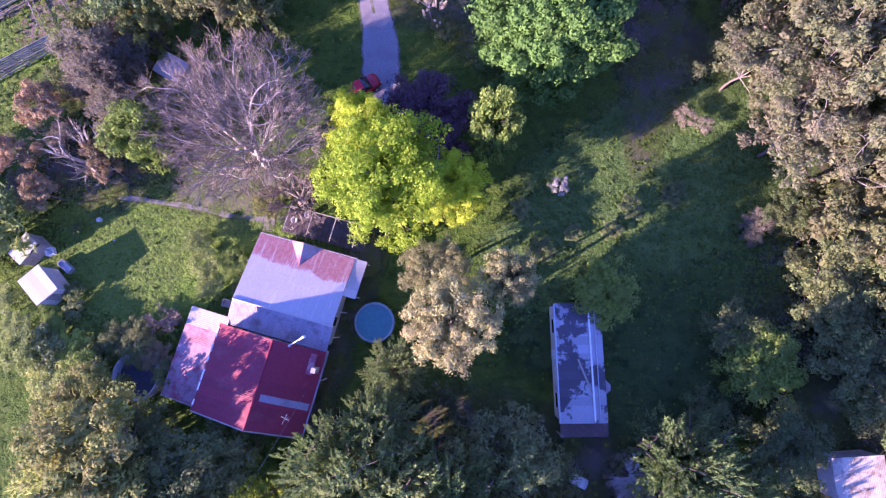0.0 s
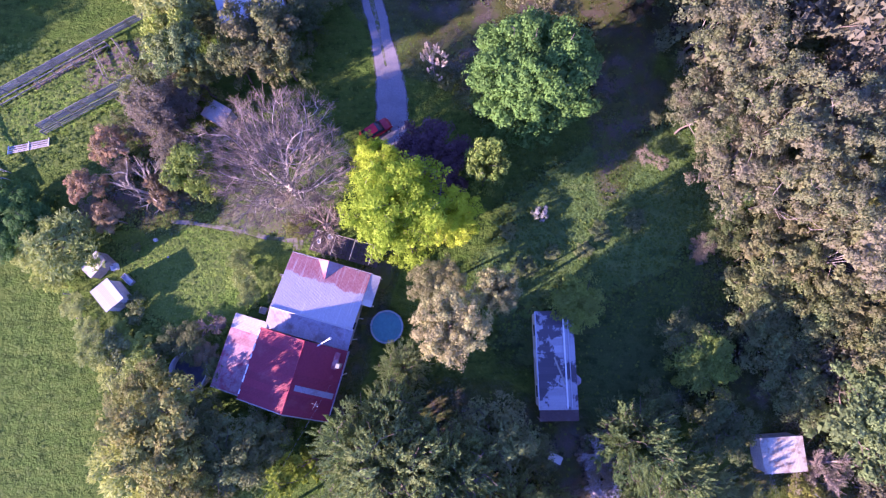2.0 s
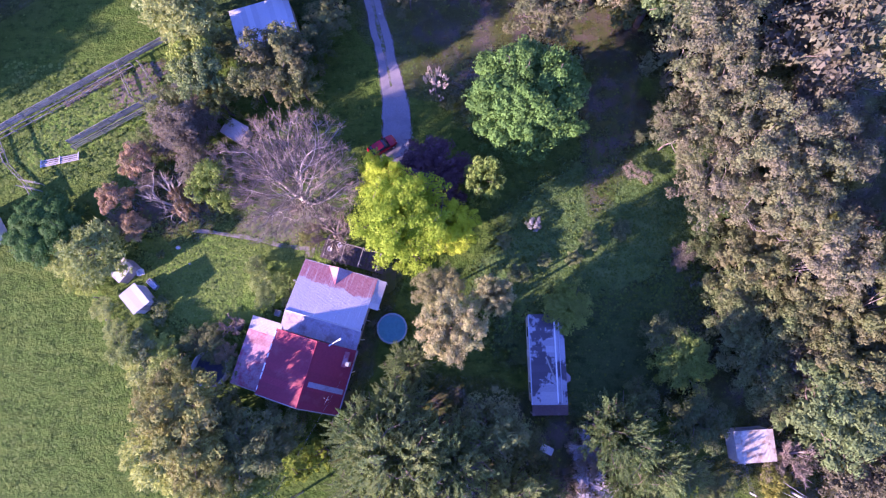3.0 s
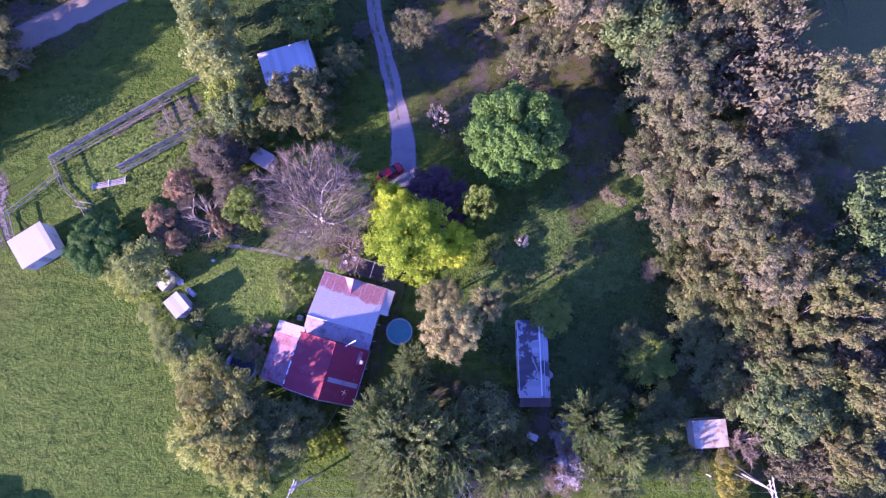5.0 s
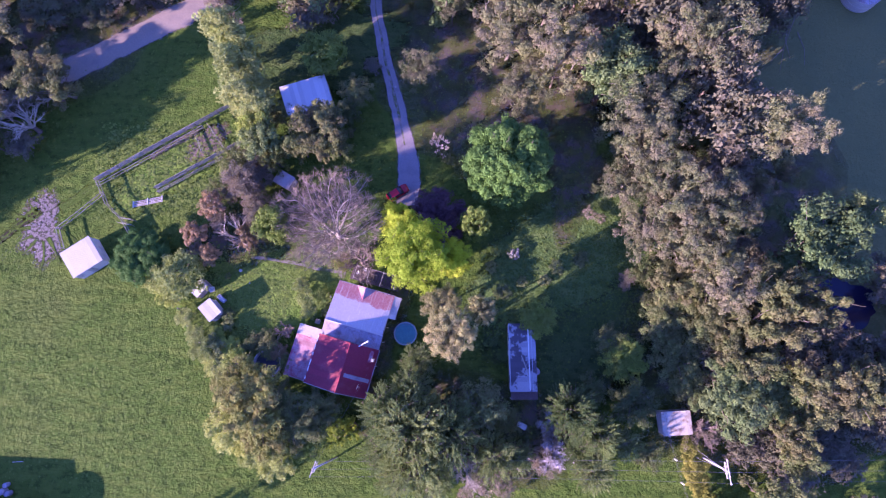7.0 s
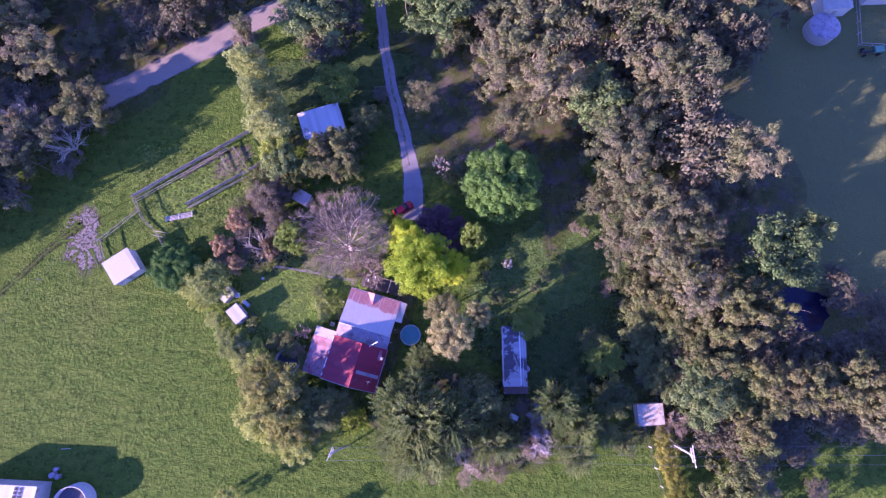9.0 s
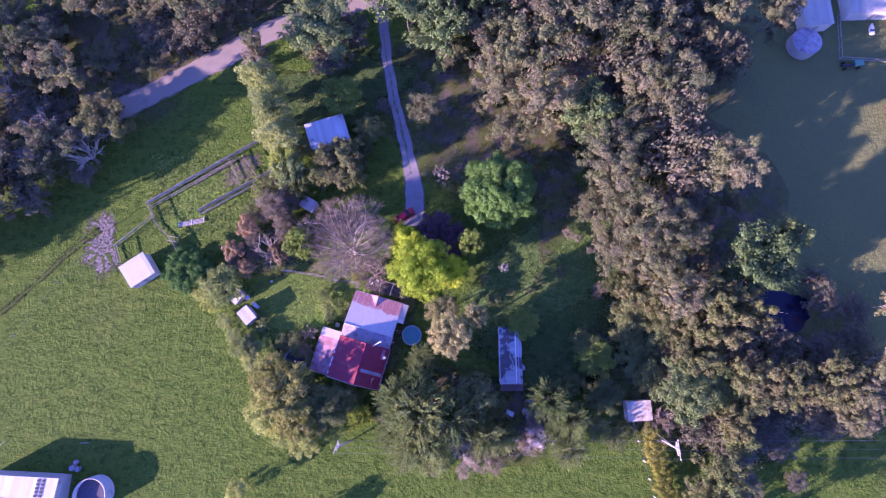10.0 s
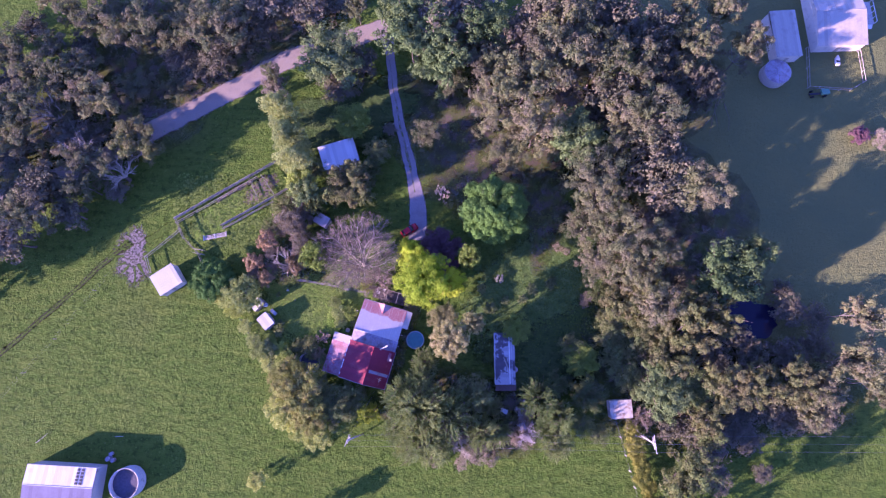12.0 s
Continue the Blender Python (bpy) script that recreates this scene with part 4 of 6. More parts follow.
plant("gum", 40.8, 19.9, 14.4, 5.1)
plant("gum", 30.5, 16.8, 10.0, 5.3)
plant("gum", 35.4, 14.2, 13.2, 4.4)
plant("gum", 38.6, 12.0, 13.2, 3.9)
plant("olive", 35.0, 8.8, 8.5, 4.3)
plant("gum", 40.1, 7.5, 14.4, 4.9)
plant("dull", 33.8, 3.9, 5.6, 3.8)
plant("olive", 40.8, 2.3, 8.5, 4.0)
plant("olive", 46.5, 7.6, 14.4, 3.8)
plant("olive", 46.2, 2.2, 14.4, 4.2)
plant("olive", 51.6, 4.4, 15.0, 3.2)
plant("elm", 54.4, 14.0, 14.0, 6.2)
plant("elm", 61.2, 18.6, 12.0, 3.2)
plant("olive", 43.4, -2.2, 11.0, 4.4)
plant("elm", 41.9, -8.7, 8.0, 5.4)
plant("elm", 48.9, -8.6, 7.0, 3.8)
plant("olive", 53.0, -8.3, 10.8, 4.9)
plant("olive", 59.7, -7.1, 10.8, 4.4)
plant("olive", 66.3, -5.9, 10.8, 4.4)
plant("far_gum", 71.1, -8.4, 10.8, 3.7)
plant("far_gum", 76.6, -2.7, 14.4, 4.8)
plant("far_gum", 79.1, 6.0, 15.6, 4.0)
plant("far_gum", 82.4, -7.1, 12.0, 3.7)
plant("distant", 60.7, -1.8, 6.0, 3.4)
plant("distant", 67.4, -1.7, 6.0, 3.4)
plant("distant", 74.2, 0.4, 5.0, 3.4)
plant("distant", 52.9, -2.2, 7.0, 3.4)
plant("distant", 58.1, 1.9, 6.0, 3.0)
plant("distant", 70.6, 7.6, 3.0, 3.5)
plant("distant", 76.2, 6.1, 3.0, 3.0)
plant("distant", 69.0, 11.8, 4.5, 2.1)
plant("far_gum", 69.0, -12.3, 9.6, 3.5)
plant("olive", 48.6, -14.2, 9.6, 3.1)
plant("dull", 49.4, -17.0, 9.6, 2.6)
plant("dull", 46.3, -22.9, 10.8, 3.7)
plant("dull", 43.3, -26.1, 9.6, 2.9)
plant("dull", 43.6, -30.6, 13.0, 3.6)
# Unseen tree south of the view, added to shade the belt's edge.
plant("dull", 45.2, -36.8, 14.0, 4.2)
plant("distant", 52.4, -25.8, 2.6, 3.2)
plant("distant", 52.1, -20.0, 2.8, 3.4)
plant("distant", 60.0, -18.2, 2.4, 3.0)
plant("distant", 62.3, -24.8, 2.0, 2.0)
plant("distant", 58.3, -14.0, 3.0, 3.1)
plant("distant", 43.3, -16.6, 5.0, 2.0)
plant("dull", 34.9, -3.6, 6.0, 3.9)
plant("dull", 33.1, 0.9, 5.0, 3.3)
plant("dull", 36.1, -6.7, 5.0, 2.8)
plant("fresh", 27.0, -3.3, 3.9, 3.4)
plant("dull", 24.6, -0.4, 4.0, 2.3)
plant("fresh", 13.7, 2.9, 3.8, 2.9)
plant("shrub", 32.6, 5.8, 2.0, 1.3)
plant("dull", 31.0, 10.5, 4.0, 2.1)
plant("pine", 17.1, -10.5, 12.5, 3.7)
plant("pine", 20.8, -13.7, 11.0, 3.0)
plant("pine", 21.0, -19.3, 6.2, 3.2)
plant("pine", 26.5, -15.9, 4.0, 2.4)
plant("pine", -9.0, -11.1, 11.5, 4.3)
plant("pine", -6.0, -12.9, 12.5, 5.5)
plant("pine", -10.4, -16.8, 7.0, 3.0)
plant("pine", -4.9, -18.1, 11.0, 4.9)
plant("pine", -0.5, -13.8, 11.5, 4.7)
plant("pine", -6.0, -8.1, 10.5, 3.4)
plant("dull", 4.0, -10.6, 9.0, 4.1)
plant("pine", 6.2, -17.0, 9.5, 3.3)
plant("pine", -8.2, -20.6, 6.0, 2.9)
plant("cypress", -16.0, -14.2, 7.5, 2.0)
plant("wattle", -29.9, -10.0, 8.9, 4.9)
plant("wattle", -27.5, -15.3, 7.0, 3.6)
plant("pale", -33.6, -13.5, 6.0, 3.2)
plant("dull", -23.3, -13.3, 6.0, 4.3)
plant("dull", -20.1, -11.6, 5.0, 3.2)
plant("pale", -26.5, -18.9, 5.0, 2.7)
plant("wattle", -32.6, -6.2, 4.4, 3.0)
plant("pale", -44.3, 9.5, 5.0, 3.8)
plant("oak", -51.4, 12.4, 4.6, 4.3, "dark green rounded tree behind the paddock shed")
plant("shrub", -39.0, -2.3, 2.0, 1.9)
plant("shrub", -36.4, -5.0, 1.6, 1.8)
plant("scrub", -34.3, 25.0, 8.0, 2.6)
plant("dull", -36.7, 28.2, 6.5, 2.5)
plant("fresh", -29.1, 17.5, 7.5, 2.7)
plant("olive", -22.0, 33.2, 9.5, 4.9)
plant("dull", -17.2, 42.0, 4.0, 3.0)
plant("lime", -5.6, 12.6, 11.0, 5.4)
plant("lime", -0.5, 12.2, 8.0, 3.3)
plant("lime", -8.0, 17.2, 9.0, 2.9)
plant("plum", -2.6, 19.2, 5.0, 4.7)
plant("fresh", 3.6, 17.3, 10.5, 2.2)
plant("oak", 8.7, 27.0, 12.5, 6.5)
plant("blossom", -2.3, 31.9, 4.6, 1.9)
plant("shrub", -0.8, 30.2, 1.2, 0.9)
plant("shrub", -1.5, 30.9, 1.5, 0.7)
plant("gum", -6.0, 45.2, 8.0, 3.2, "small pale-leaved gum beside the driveway")
plant("pine", -5.3, -4.0, 5.0, 2.8)
plant("pale", -38.2, -27.5, 4.0, 1.6)
plant("wattle", -29.0, -35.5, 5.0, 2.2)
# Trees at and past the western edge of view, added to shade woods and paddock.
for x, y, h, r in ((-112, 6, 11, 5), (-121, 5, 16, 6), (-129, -1, 16, 6), (-104, 12, 8, 4.5), (-116, 18, 16, 6), (-124, 27, 17, 6), (-110, 30, 10, 5), (-118, 38, 17, 6), (-127, 45, 17, 6), (-134, 14, 17, 6), (-121, 54, 15, 6)):
    plant("far_gum", x, y, h, r)
plant("far_gum", -109.5, 67.0, 2.9, 3.6)
plant("distant", -100.6, 72.5, 6.0, 3.4)
plant("far_gum", -114.0, 69.8, 5.0, 3.6)
plant("distant", -104.1, 57.8, 5.2, 4.7)
plant("far_gum", -84.9, 60.9, 9.0, 4.2)
plant("distant", -87.9, 67.2, 5.2, 4.2)
plant("far_gum", -83.3, 72.6, 10.0, 4.5)
plant("far_gum", -82.0, 77.1, 5.2, 4.3)
plant("distant", -75.1, 77.7, 5.2, 4.3)
plant("far_gum", -67.2, 77.1, 5.2, 4.3)
plant("distant", -64.8, 65.0, 5.2, 3.9)
plant("distant", -49.8, 68.1, 8.0, 3.7)
plant("distant", -44.8, 71.7, 8.0, 3.4)
plant("distant", -54.5, 62.9, 8.0, 3.4)
plant("distant", -83.4, 45.3, 4.1, 4.1)
plant("far_gum", -102.2, 49.4, 9.0, 4.3)
plant("distant", -100.6, 39.9, 5.2, 4.5)
plant("far_gum", -98.0, 28.2, 5.2, 4.7)
plant("far_gum", -60.5, 77.7, 5.2, 4.0)
plant("distant", -39.3, 77.6, 8.0, 3.7)
plant("distant", -29.4, 77.9, 7.0, 3.8)
plant("distant", -83.3, 26.3, 7.5, 3.5)
plant("dull", 33.8, 26.6, 7.0, 3.6)
plant("dull", 38.3, 18.8, 6.0, 3.6)
plant("distant", 46.2, 12.9, 6.0, 3.5)
plant("dull", 38.2, 1.7, 7.0, 3.4)
plant("distant", 40.3, -3.9, 6.0, 3.0)
plant("distant", 48.1, -5.4, 6.0, 3.2)
plant("distant", 47.1, 25.0, 6.0, 3.4)
plant("dull", 36.3, 33.3, 8.0, 3.6)
plant("distant", 45.9, 39.4, 9.6, 4.2)
plant("distant", 35.9, 58.9, 10.8, 4.1)
plant("distant", 24.5, 53.3, 10.8, 4.0)
plant("distant", 19.9, 64.4, 10.8, 4.1)
plant("distant", 29.5, 48.5, 9.6, 4.3)
plant("distant", 47.4, 64.4, 10.8, 4.1)
plant("distant", 57.0, 59.1, 7.0, 3.3)
plant("distant", 9.8, 65.2, 9.0, 3.9)
plant("distant", 3.4, 65.2, 9.0, 4.4)
plant("distant", 3.4, 74.8, 10.0, 4.7)
plant("distant", 62.0, -11.7, 6.0, 3.4)
plant("distant", 70.0, -9.4, 6.0, 3.1)
plant("distant", 60.1, -5.2, 7.0, 3.4)
plant("distant", 55.5, -17.0, 3.5, 3.1)
plant("distant", 49.6, -24.8, 3.0, 3.4)
plant("pale", -48.3, 8.6, 3.0, 2.2)
plant("fresh", -46.6, 6.2, 2.5, 1.9)
plant("pale", -44.3, 2.6, 1.3, 1.5)
plant("pale", -42.3, -0.2, 1.3, 1.5)
plant("pale", -40.5, -2.5, 2.5, 1.9)
plant("pale", -37.9, -4.9, 1.7, 2.0)
plant("fresh", -34.7, -4.5, 2.5, 2.1)
plant("wattle", -34.8, -8.1, 3.6, 3.0)
plant("dull", -27.4, -10.0, 4.5, 3.0)
plant("dull", -26.4, -4.4, 2.5, 1.4)
plant("dull", -29.6, -2.1, 2.2, 1.7)
plant("fresh", -22.5, -16.0, 4.0, 2.8)
plant("pale", -29.9, -17.8, 4.0, 2.3)
plant("pale", -31.8, -15.9, 4.0, 2.3)
plant("pine", 9.5, -17.5, 7.0, 2.5)
plant("pine", -2.3, -21.4, 5.0, 2.5)
plant("dull", 8.4, -12.8, 4.0, 2.3)
plant("pine", 18.9, -16.7, 6.0, 2.7)
plant("dull", 30.1, -17.8, 2.5, 2.1)
plant("dull", 27.7, -10.2, 5.0, 3.4)
plant("dull", 21.7, -8.1, 4.0, 2.3)
plant("wattle", -30.1, 29.1, 7.5, 2.3)
plant("elm", -31.6, 31.1, 9.0, 3.1)
plant("dull", -30.7, 37.7, 4.0, 2.3)
plant("distant", -14.6, 47.9, 2.0, 1.6)
plant("dull", -40.0, 24.0, 3.0, 2.3)
plant("wattle", -18.2, 11.8, 2.0, 1.5)
plant("lime", -9.3, 19.2, 7.5, 2.2)
plant("pale", -25.2, 8.1, 1.3, 1.3)
plant("pale", -24.3, 5.9, 1.4, 1.4)
plant("pale", -23.7, 3.9, 1.3, 1.3)
plant("russet", -28.0, -2.6, 1.8, 1.3)
plant("fresh", -21.7, 5.8, 1.2, 1.5)
plant("shrub", -20.8, 5.3, 0.8, 0.7)
plant("shrub", -20.8, 3.6, 0.9, 0.7)
plant("shrub", -29.4, -3.4, 0.9, 0.9)
plant("dull", -31.9, -1.3, 1.6, 1.8)
plant("dull", -30.1, -0.7, 1.4, 1.6)
plant("fresh", -36.6, -2.3, 1.5, 1.8)
plant("fresh", -38.7, -0.2, 1.2, 1.4)
plant("pale", -33.3, -6.3, 3.2, 2.6)
plant("tan", -0.2, 0.3, 11.0, 3.7)
plant("tan", -1.7, 4.8, 4.3, 3.2)
plant("tan", 4.3, 3.8, 10.5, 2.3)
plant("far_gum", -92.9, 65.7, 9.0, 3.9)
plant("scrub", -40.6, 56.0, 9.0, 2.3, "tall brown-leaved tree at the end of the poplar row")
plant("russet", -39.8, 20.9, 5.5, 2.0)
plant("russet", -42.5, 16.2, 5.0, 1.8)
plant("russet", -33.6, 15.0, 4.2, 1.3)
plant("russet", -39.7, 12.7, 4.2, 1.6)
plant("russet", -34.5, 16.7, 4.2, 1.0)
plant("scrub", -36.9, 26.6, 3.8, 2.3)
plant("scrub", -33.4, 23.5, 6.5, 2.3)
plant("scrub", -32.4, 27.3, 6.0, 2.3)
plant("scrub", -35.8, 29.4, 3.8, 2.2)
plant("scrub", -32.3, 20.0, 6.5, 1.9)
plant("scrub", -38.3, 24.0, 3.0, 1.8)
plant("scrub", -39.9, 18.8, 2.2, 1.6)
plant("scrub", -43.2, 13.6, 2.2, 1.8)
plant("scrub", -33.6, 18.6, 2.6, 1.6)
plant("shrub", -37.7, 9.6, 1.0, 0.5)
plant("wattle", -29.2, -11.6, 7.2, 3.6)
plant("dry", 4.5, -20.8, 2.6, 2.9)
plant("dry", 8.3, -23.0, 2.0, 1.5)
plant("dry", 14.8, -18.8, 2.8, 2.2)
plant("dry", 15.2, -15.1, 4.0, 1.3)
plant("dry", -2.9, -23.7, 1.5, 1.3)
plant("dry", 2.2, -24.2, 1.4, 1.2)
plant("dry", 39.7, -14.6, 2.4, 1.7)
plant("dry", 37.1, -16.3, 2.0, 1.5)
plant("dull", -19.9, 31.4, 7.0, 2.6)
plant("dull", -25.7, 31.1, 8.0, 2.6)
plant("dull", -18.4, 37.5, 5.0, 2.3)
plant("dull", -22.2, 37.5, 5.0, 2.1)
plant("white", 10.4, 13.6, 1.0, 0.9)
plant("pale", -25.3, -13.5, 2.2, 1.3)
plant("fresh", -22.0, -11.8, 2.0, 1.1)
plant("pale", -26.6, -15.2, 2.4, 1.2)
plant("fresh", -23.6, -15.0, 2.0, 1.2)
plant("pale", -20.0, -14.3, 1.8, 1.0)
plant("fresh", -18.8, -11.8, 1.6, 0.9)
plant("dry", 14.7, -12.0, 1.6, 0.9)
plant("dry", 15.1, -14.7, 1.6, 1.0)
plant("dry", 15.9, -17.1, 1.8, 1.1)
plant("elm", 26.0, 43.1, 10.0, 4.4)
plant("elm", 34.9, 59.8, 14.0, 3.4)
plant("fresh", 39.4, 45.7, 6.0, 1.4)
plant("dull", 41.5, 32.3, 9.0, 4.0)
plant("dry", 14.1, -13.5, 1.6, 0.8)
plant("dry", 14.8, -16.5, 1.5, 0.9)
plant("dry", 13.1, -19.1, 1.8, 1.0)
plant("dry", 7.2, -20.2, 1.8, 1.2)
plant("dry", 5.5, -16.6, 1.6, 1.0)
plant("dry", 8.5, -17.4, 1.2, 0.8)
plant("dry", 23.3, 20.7, 1.2, 1.0)
plant("dry", 25.1, 19.9, 1.1, 0.9)
plant("scrub", 29.0, 9.8, 2.2, 1.2)
plant("scrub", 28.4, 8.6, 1.8, 1.0)
plant("shrub", 21.4, 12.4, 1.0, 0.8)
plant("distant", 66.8, -14.4, 4.5, 3.2)
plant("distant", 74.1, -13.6, 4.5, 3.2)
plant("distant", 48.8, -17.2, 5.5, 3.0)
plant("distant", 46.4, -15.6, 5.0, 2.4)
plant("wattle", 44.3, 18.4, 11.0, 2.6, "pale yellow-green tree among the gums")
plant("wattle", 39.4, 12.2, 11.5, 2.2, "pale yellow-green tree among the gums")
plant("plum", 91.9, 47.3, 2.2, 2.0, "purple-leaved bush on the sunlit eastern field")
plant("dry", 96.8, 46.4, 2.2, 2.2, "dry pinkish bush on the sunlit eastern field")


# the leafless tree by the house
def spreading_tree(x, y, mid, radii, label, seed, count=2300, step=0.42, fork=1.7, girth=0.36, twigs_each=8):
    """A leafless crown whose limbs grow towards points spread through an ellipsoid about mid, and end in fans of twigs."""
    rng = np.random.default_rng(seed)
    tree = thing("bare_tree", x, y, label, "tree")
    hubs = unit(rng.normal(size=(34, 3)) + np.array((0, 0, 0.3))) * (0.45 + 0.5 * rng.random((34, 1)))
    goals = hubs[rng.integers(0, 34, count)] + rng.normal(size=(count, 3)) * 0.17
    goals[::4] = unit(rng.normal(size=(len(goals[::4]), 3))) * (0.25 + 0.7 * rng.random((len(goals[::4]), 1)) ** 0.5)
    goals = np.array(mid) + goals * np.array(radii)
    goals = goals[goals[:, 2] > 1.5]
    at, up = [np.array((0.0, 0.0, 0.0))], [-1]
    while at[-1][2] < fork:
        at.append(at[-1] + np.array((rng.normal() * 0.04, rng.normal() * 0.04, step)))
        up.append(len(at) - 2)
    for _ in range(90):
        pos = np.array(at)
        gap = np.linalg.norm(goals[:, None] - pos[None], axis=2)
        near = gap.argmin(1)
        goals, near = goals[gap.min(1) > 0.55], near[gap.min(1) > 0.55]
        if not len(goals):
            break
        grown = 0
        for i in np.unique(near):
            way = unit(goals[near == i] - pos[i]).sum(0) + rng.normal(size=3) * 0.35
            back = pos[i] - pos[up[i]] if up[i] >= 0 else np.array((0, 0, 1.0))
            way = unit((unit(way[None]) + 0.35 * unit(back[None])))[0]
            q = pos[i] + way * step
            if np.linalg.norm(pos - q, axis=1).min() > 0.3 * step:
                at.append(q)
                up.append(int(i))
                grown += 1
        if not grown:
            break
    kids = [[] for _ in at]
    for i, u in enumerate(up):
        if u >= 0:
            kids[u].append(i)
    size = [0.0] * len(at)
    for i in reversed(range(len(at))):
        size[i] = sum(size[k] for k in kids[i]) or 1.0
    thick = [girth * (v / size[0]) ** 0.48 for v in size]
    trunk, limbs, twigs = Build(), Build(), Build()
    for i in range(len(at)):
        for j, k in enumerate(sorted(kids[i], key=lambda q: -size[q])):
            line, last = [i, k], k
            if j == 0 and i:
                continue
            while kids[last]:
                last = max(kids[last], key=lambda q: size[q])
                line.append(last)
            pts, rad = [tuple(at[q]) for q in line], [thick[line[1]]] + [thick[q] for q in line[1:]]
            cut = next((q for q in range(len(rad)) if rad[q] < 0.022), len(rad))
            body = trunk if i == 0 else limbs
            if cut > 1:
                body.tube(pts[:cut + 1], rad[:cut + 1], 6, False)
            if cut < len(pts) - 1:
                cut = max(cut, 1) - 1 if cut else 0
                twigs.tube(pts[cut:], [max(0.012, min(0.03, r * 0.9)) for r in rad[cut:]], 3, False)
    hub = np.array(mid) - np.array((0, 0, radii[2] * 0.9))
    for i in range(3, len(at)):
        if size[i] < 5 or rng.random() < 0.25:
            out = unit((at[i] - hub)[None])[0]
            run = unit((at[i] - at[up[i]])[None])[0]
            for _ in range(twigs_each if not kids[i] else twigs_each // 2):
                way = unit((out * 0.55 + run * 0.6 + rng.normal(size=3) * 0.45 + np.array((0, 0, 0.15)))[None])[0]
                long = 0.5 + 0.9 * rng.random()
                p, q = Vector(at[i]), Vector(at[i] + way * long)
                mid_p = p.lerp(q, 0.5) + Vector(rng.normal(size=3)) * 0.08 * long
                twigs.tube([p, mid_p, q], [0.016, 0.013, 0.008], 3, False)
                if rng.random() < 0.6:
                    twigs.tube([mid_p, mid_p + (q - p) * 0.5 + Vector(rng.normal(size=3)) * 0.25 * long], [0.012, 0.008], 3, False)
    part("trunk", trunk, M["limb"], tree, "", True)
    part("branchwork", limbs, M["limb"], tree, "pale bare limbs", True)
    tagged(part("twig_mass", twigs, M["twig"], tree, "grey-violet twigs"), kind="stuff")
    return tree


def bare_tree(x, y, height, spread_r, label, seed=3, first=9, deep=5, lean=(0, 0, 0), limb="limb", twig="twig"):
    rng = np.random.default_rng(seed)
    tree = thing("bare_tree", x, y, label, "tree")
    trunk, limbs, twigs = Build(), Build(), Build()
    trunk.tube(bend((0, 0, -0.05), (0.1, 0.2, 1.6), rng, 0.05), [0.5, 0.42, 0.38, 0.36, 0.34], 9)

    def branch(p, d, length, r, depth):
        q = p + d * length
        pts = whole = bend(p, q, rng, 0.07, 3)
        b, sides = (limbs, 6) if depth < 2 else (limbs, 4) if depth == 2 and r > 0.04 else (twigs, 3)
        if depth > 2:
            pts = [pts[0], pts[2], pts[3]] if depth < 4 else [pts[0], pts[3]]
        b.tube(pts, [r, r * 0.85, r * 0.7, r * 0.55][:len(pts)], sides, False)
        if depth >= deep:
            return
        for _ in range(4 if depth < 3 else rng.integers(3, 5)):
            at = whole[rng.integers(1, 4)]
            way = (d + Vector(rng.normal(size=3)) * 0.42 + Vector((0, 0, 0.1)) + Vector(lean) * 0.12).normalized()
            branch(at, way, length * (0.55 + 0.25 * rng.random()), max(0.012, r * 0.5), depth + 1)

    for i in range(first):
        w = 2 * math.pi * (i + 0.4 * rng.random()) / first
        lift = 0.5 + 0.9 * rng.random()
        d = (Vector((math.cos(w), math.sin(w), lift)) + Vector(lean)).normalized()
        branch(Vector((0.1, 0.2, 1.2 + 0.4 * rng.random())), d, spread_r * 0.46 * (0.8 + 0.4 * rng.random()), 0.2, 0)
    part("trunk", trunk, M["bark"], tree, "", True)
    part("branchwork", limbs, M[limb], tree, "pale bare limbs", True)
    tagged(part("twig_mass", twigs, M[twig], tree), kind="stuff")
    return tree


spreading_tree(-19.3, 16.4, (0.5, 1.9, 5.6), (8.1, 6.7, 4.3), "large leafless spreading tree with grey-violet twigs", 3, 2300, 0.42, 1.7, 0.42, 8)
bare_tree(9.5, -18.5, 4, 3.0, "pinkish leafless shrub at the paddock edge", 5, 4, 4, (0, 0, 0), "limb", "limb")
bare_tree(15.4, -17.6, 3, 3.6, "pale dead shrub with whitish-pink branches", 21, 7, 4, (0, 0, 0), "silver", "silver")
bare_tree(15.2, -13.5, 3, 2.6, "pale pinkish dead shrub beside the long cabin", 23, 7, 4, (0, 0, 0), "silver", "silver")
bare_tree(-92.6, 50.0, 4, 6.5, "pale-limbed leafless tree at the edge of the woods", 31, 6, 3, (0, 0, 0.3), "limb", "limb")
bare_tree(-84.4, 41.5, 4, 6.0, "pale-limbed leafless tree at the edge of the woods", 32, 6, 3, (0, 0, 0.3), "limb", "limb")
bare_tree(-74.8, 35.7, 4, 5.5, "pale-limbed leafless tree at the edge of the woods", 33, 6, 3, (0, 0, 0.3), "limb", "limb")
bare_tree(-71.4, 41.5, 4, 5.0, "pale-limbed leafless tree at the edge of the woods", 34, 6, 3, (0, 0, 0.3), "limb", "limb")
bare_tree(-92.3, 30.6, 4, 6.0, "pale-limbed leafless tree at the edge of the woods", 35, 6, 3, (0, 0, 0.3), "limb", "limb")
bare_tree(1.6, -19.5, 4, 3.6, "pale leafless thicket at the paddock edge", 7, 5, 4, (0, 0, 0), "limb", "limb")
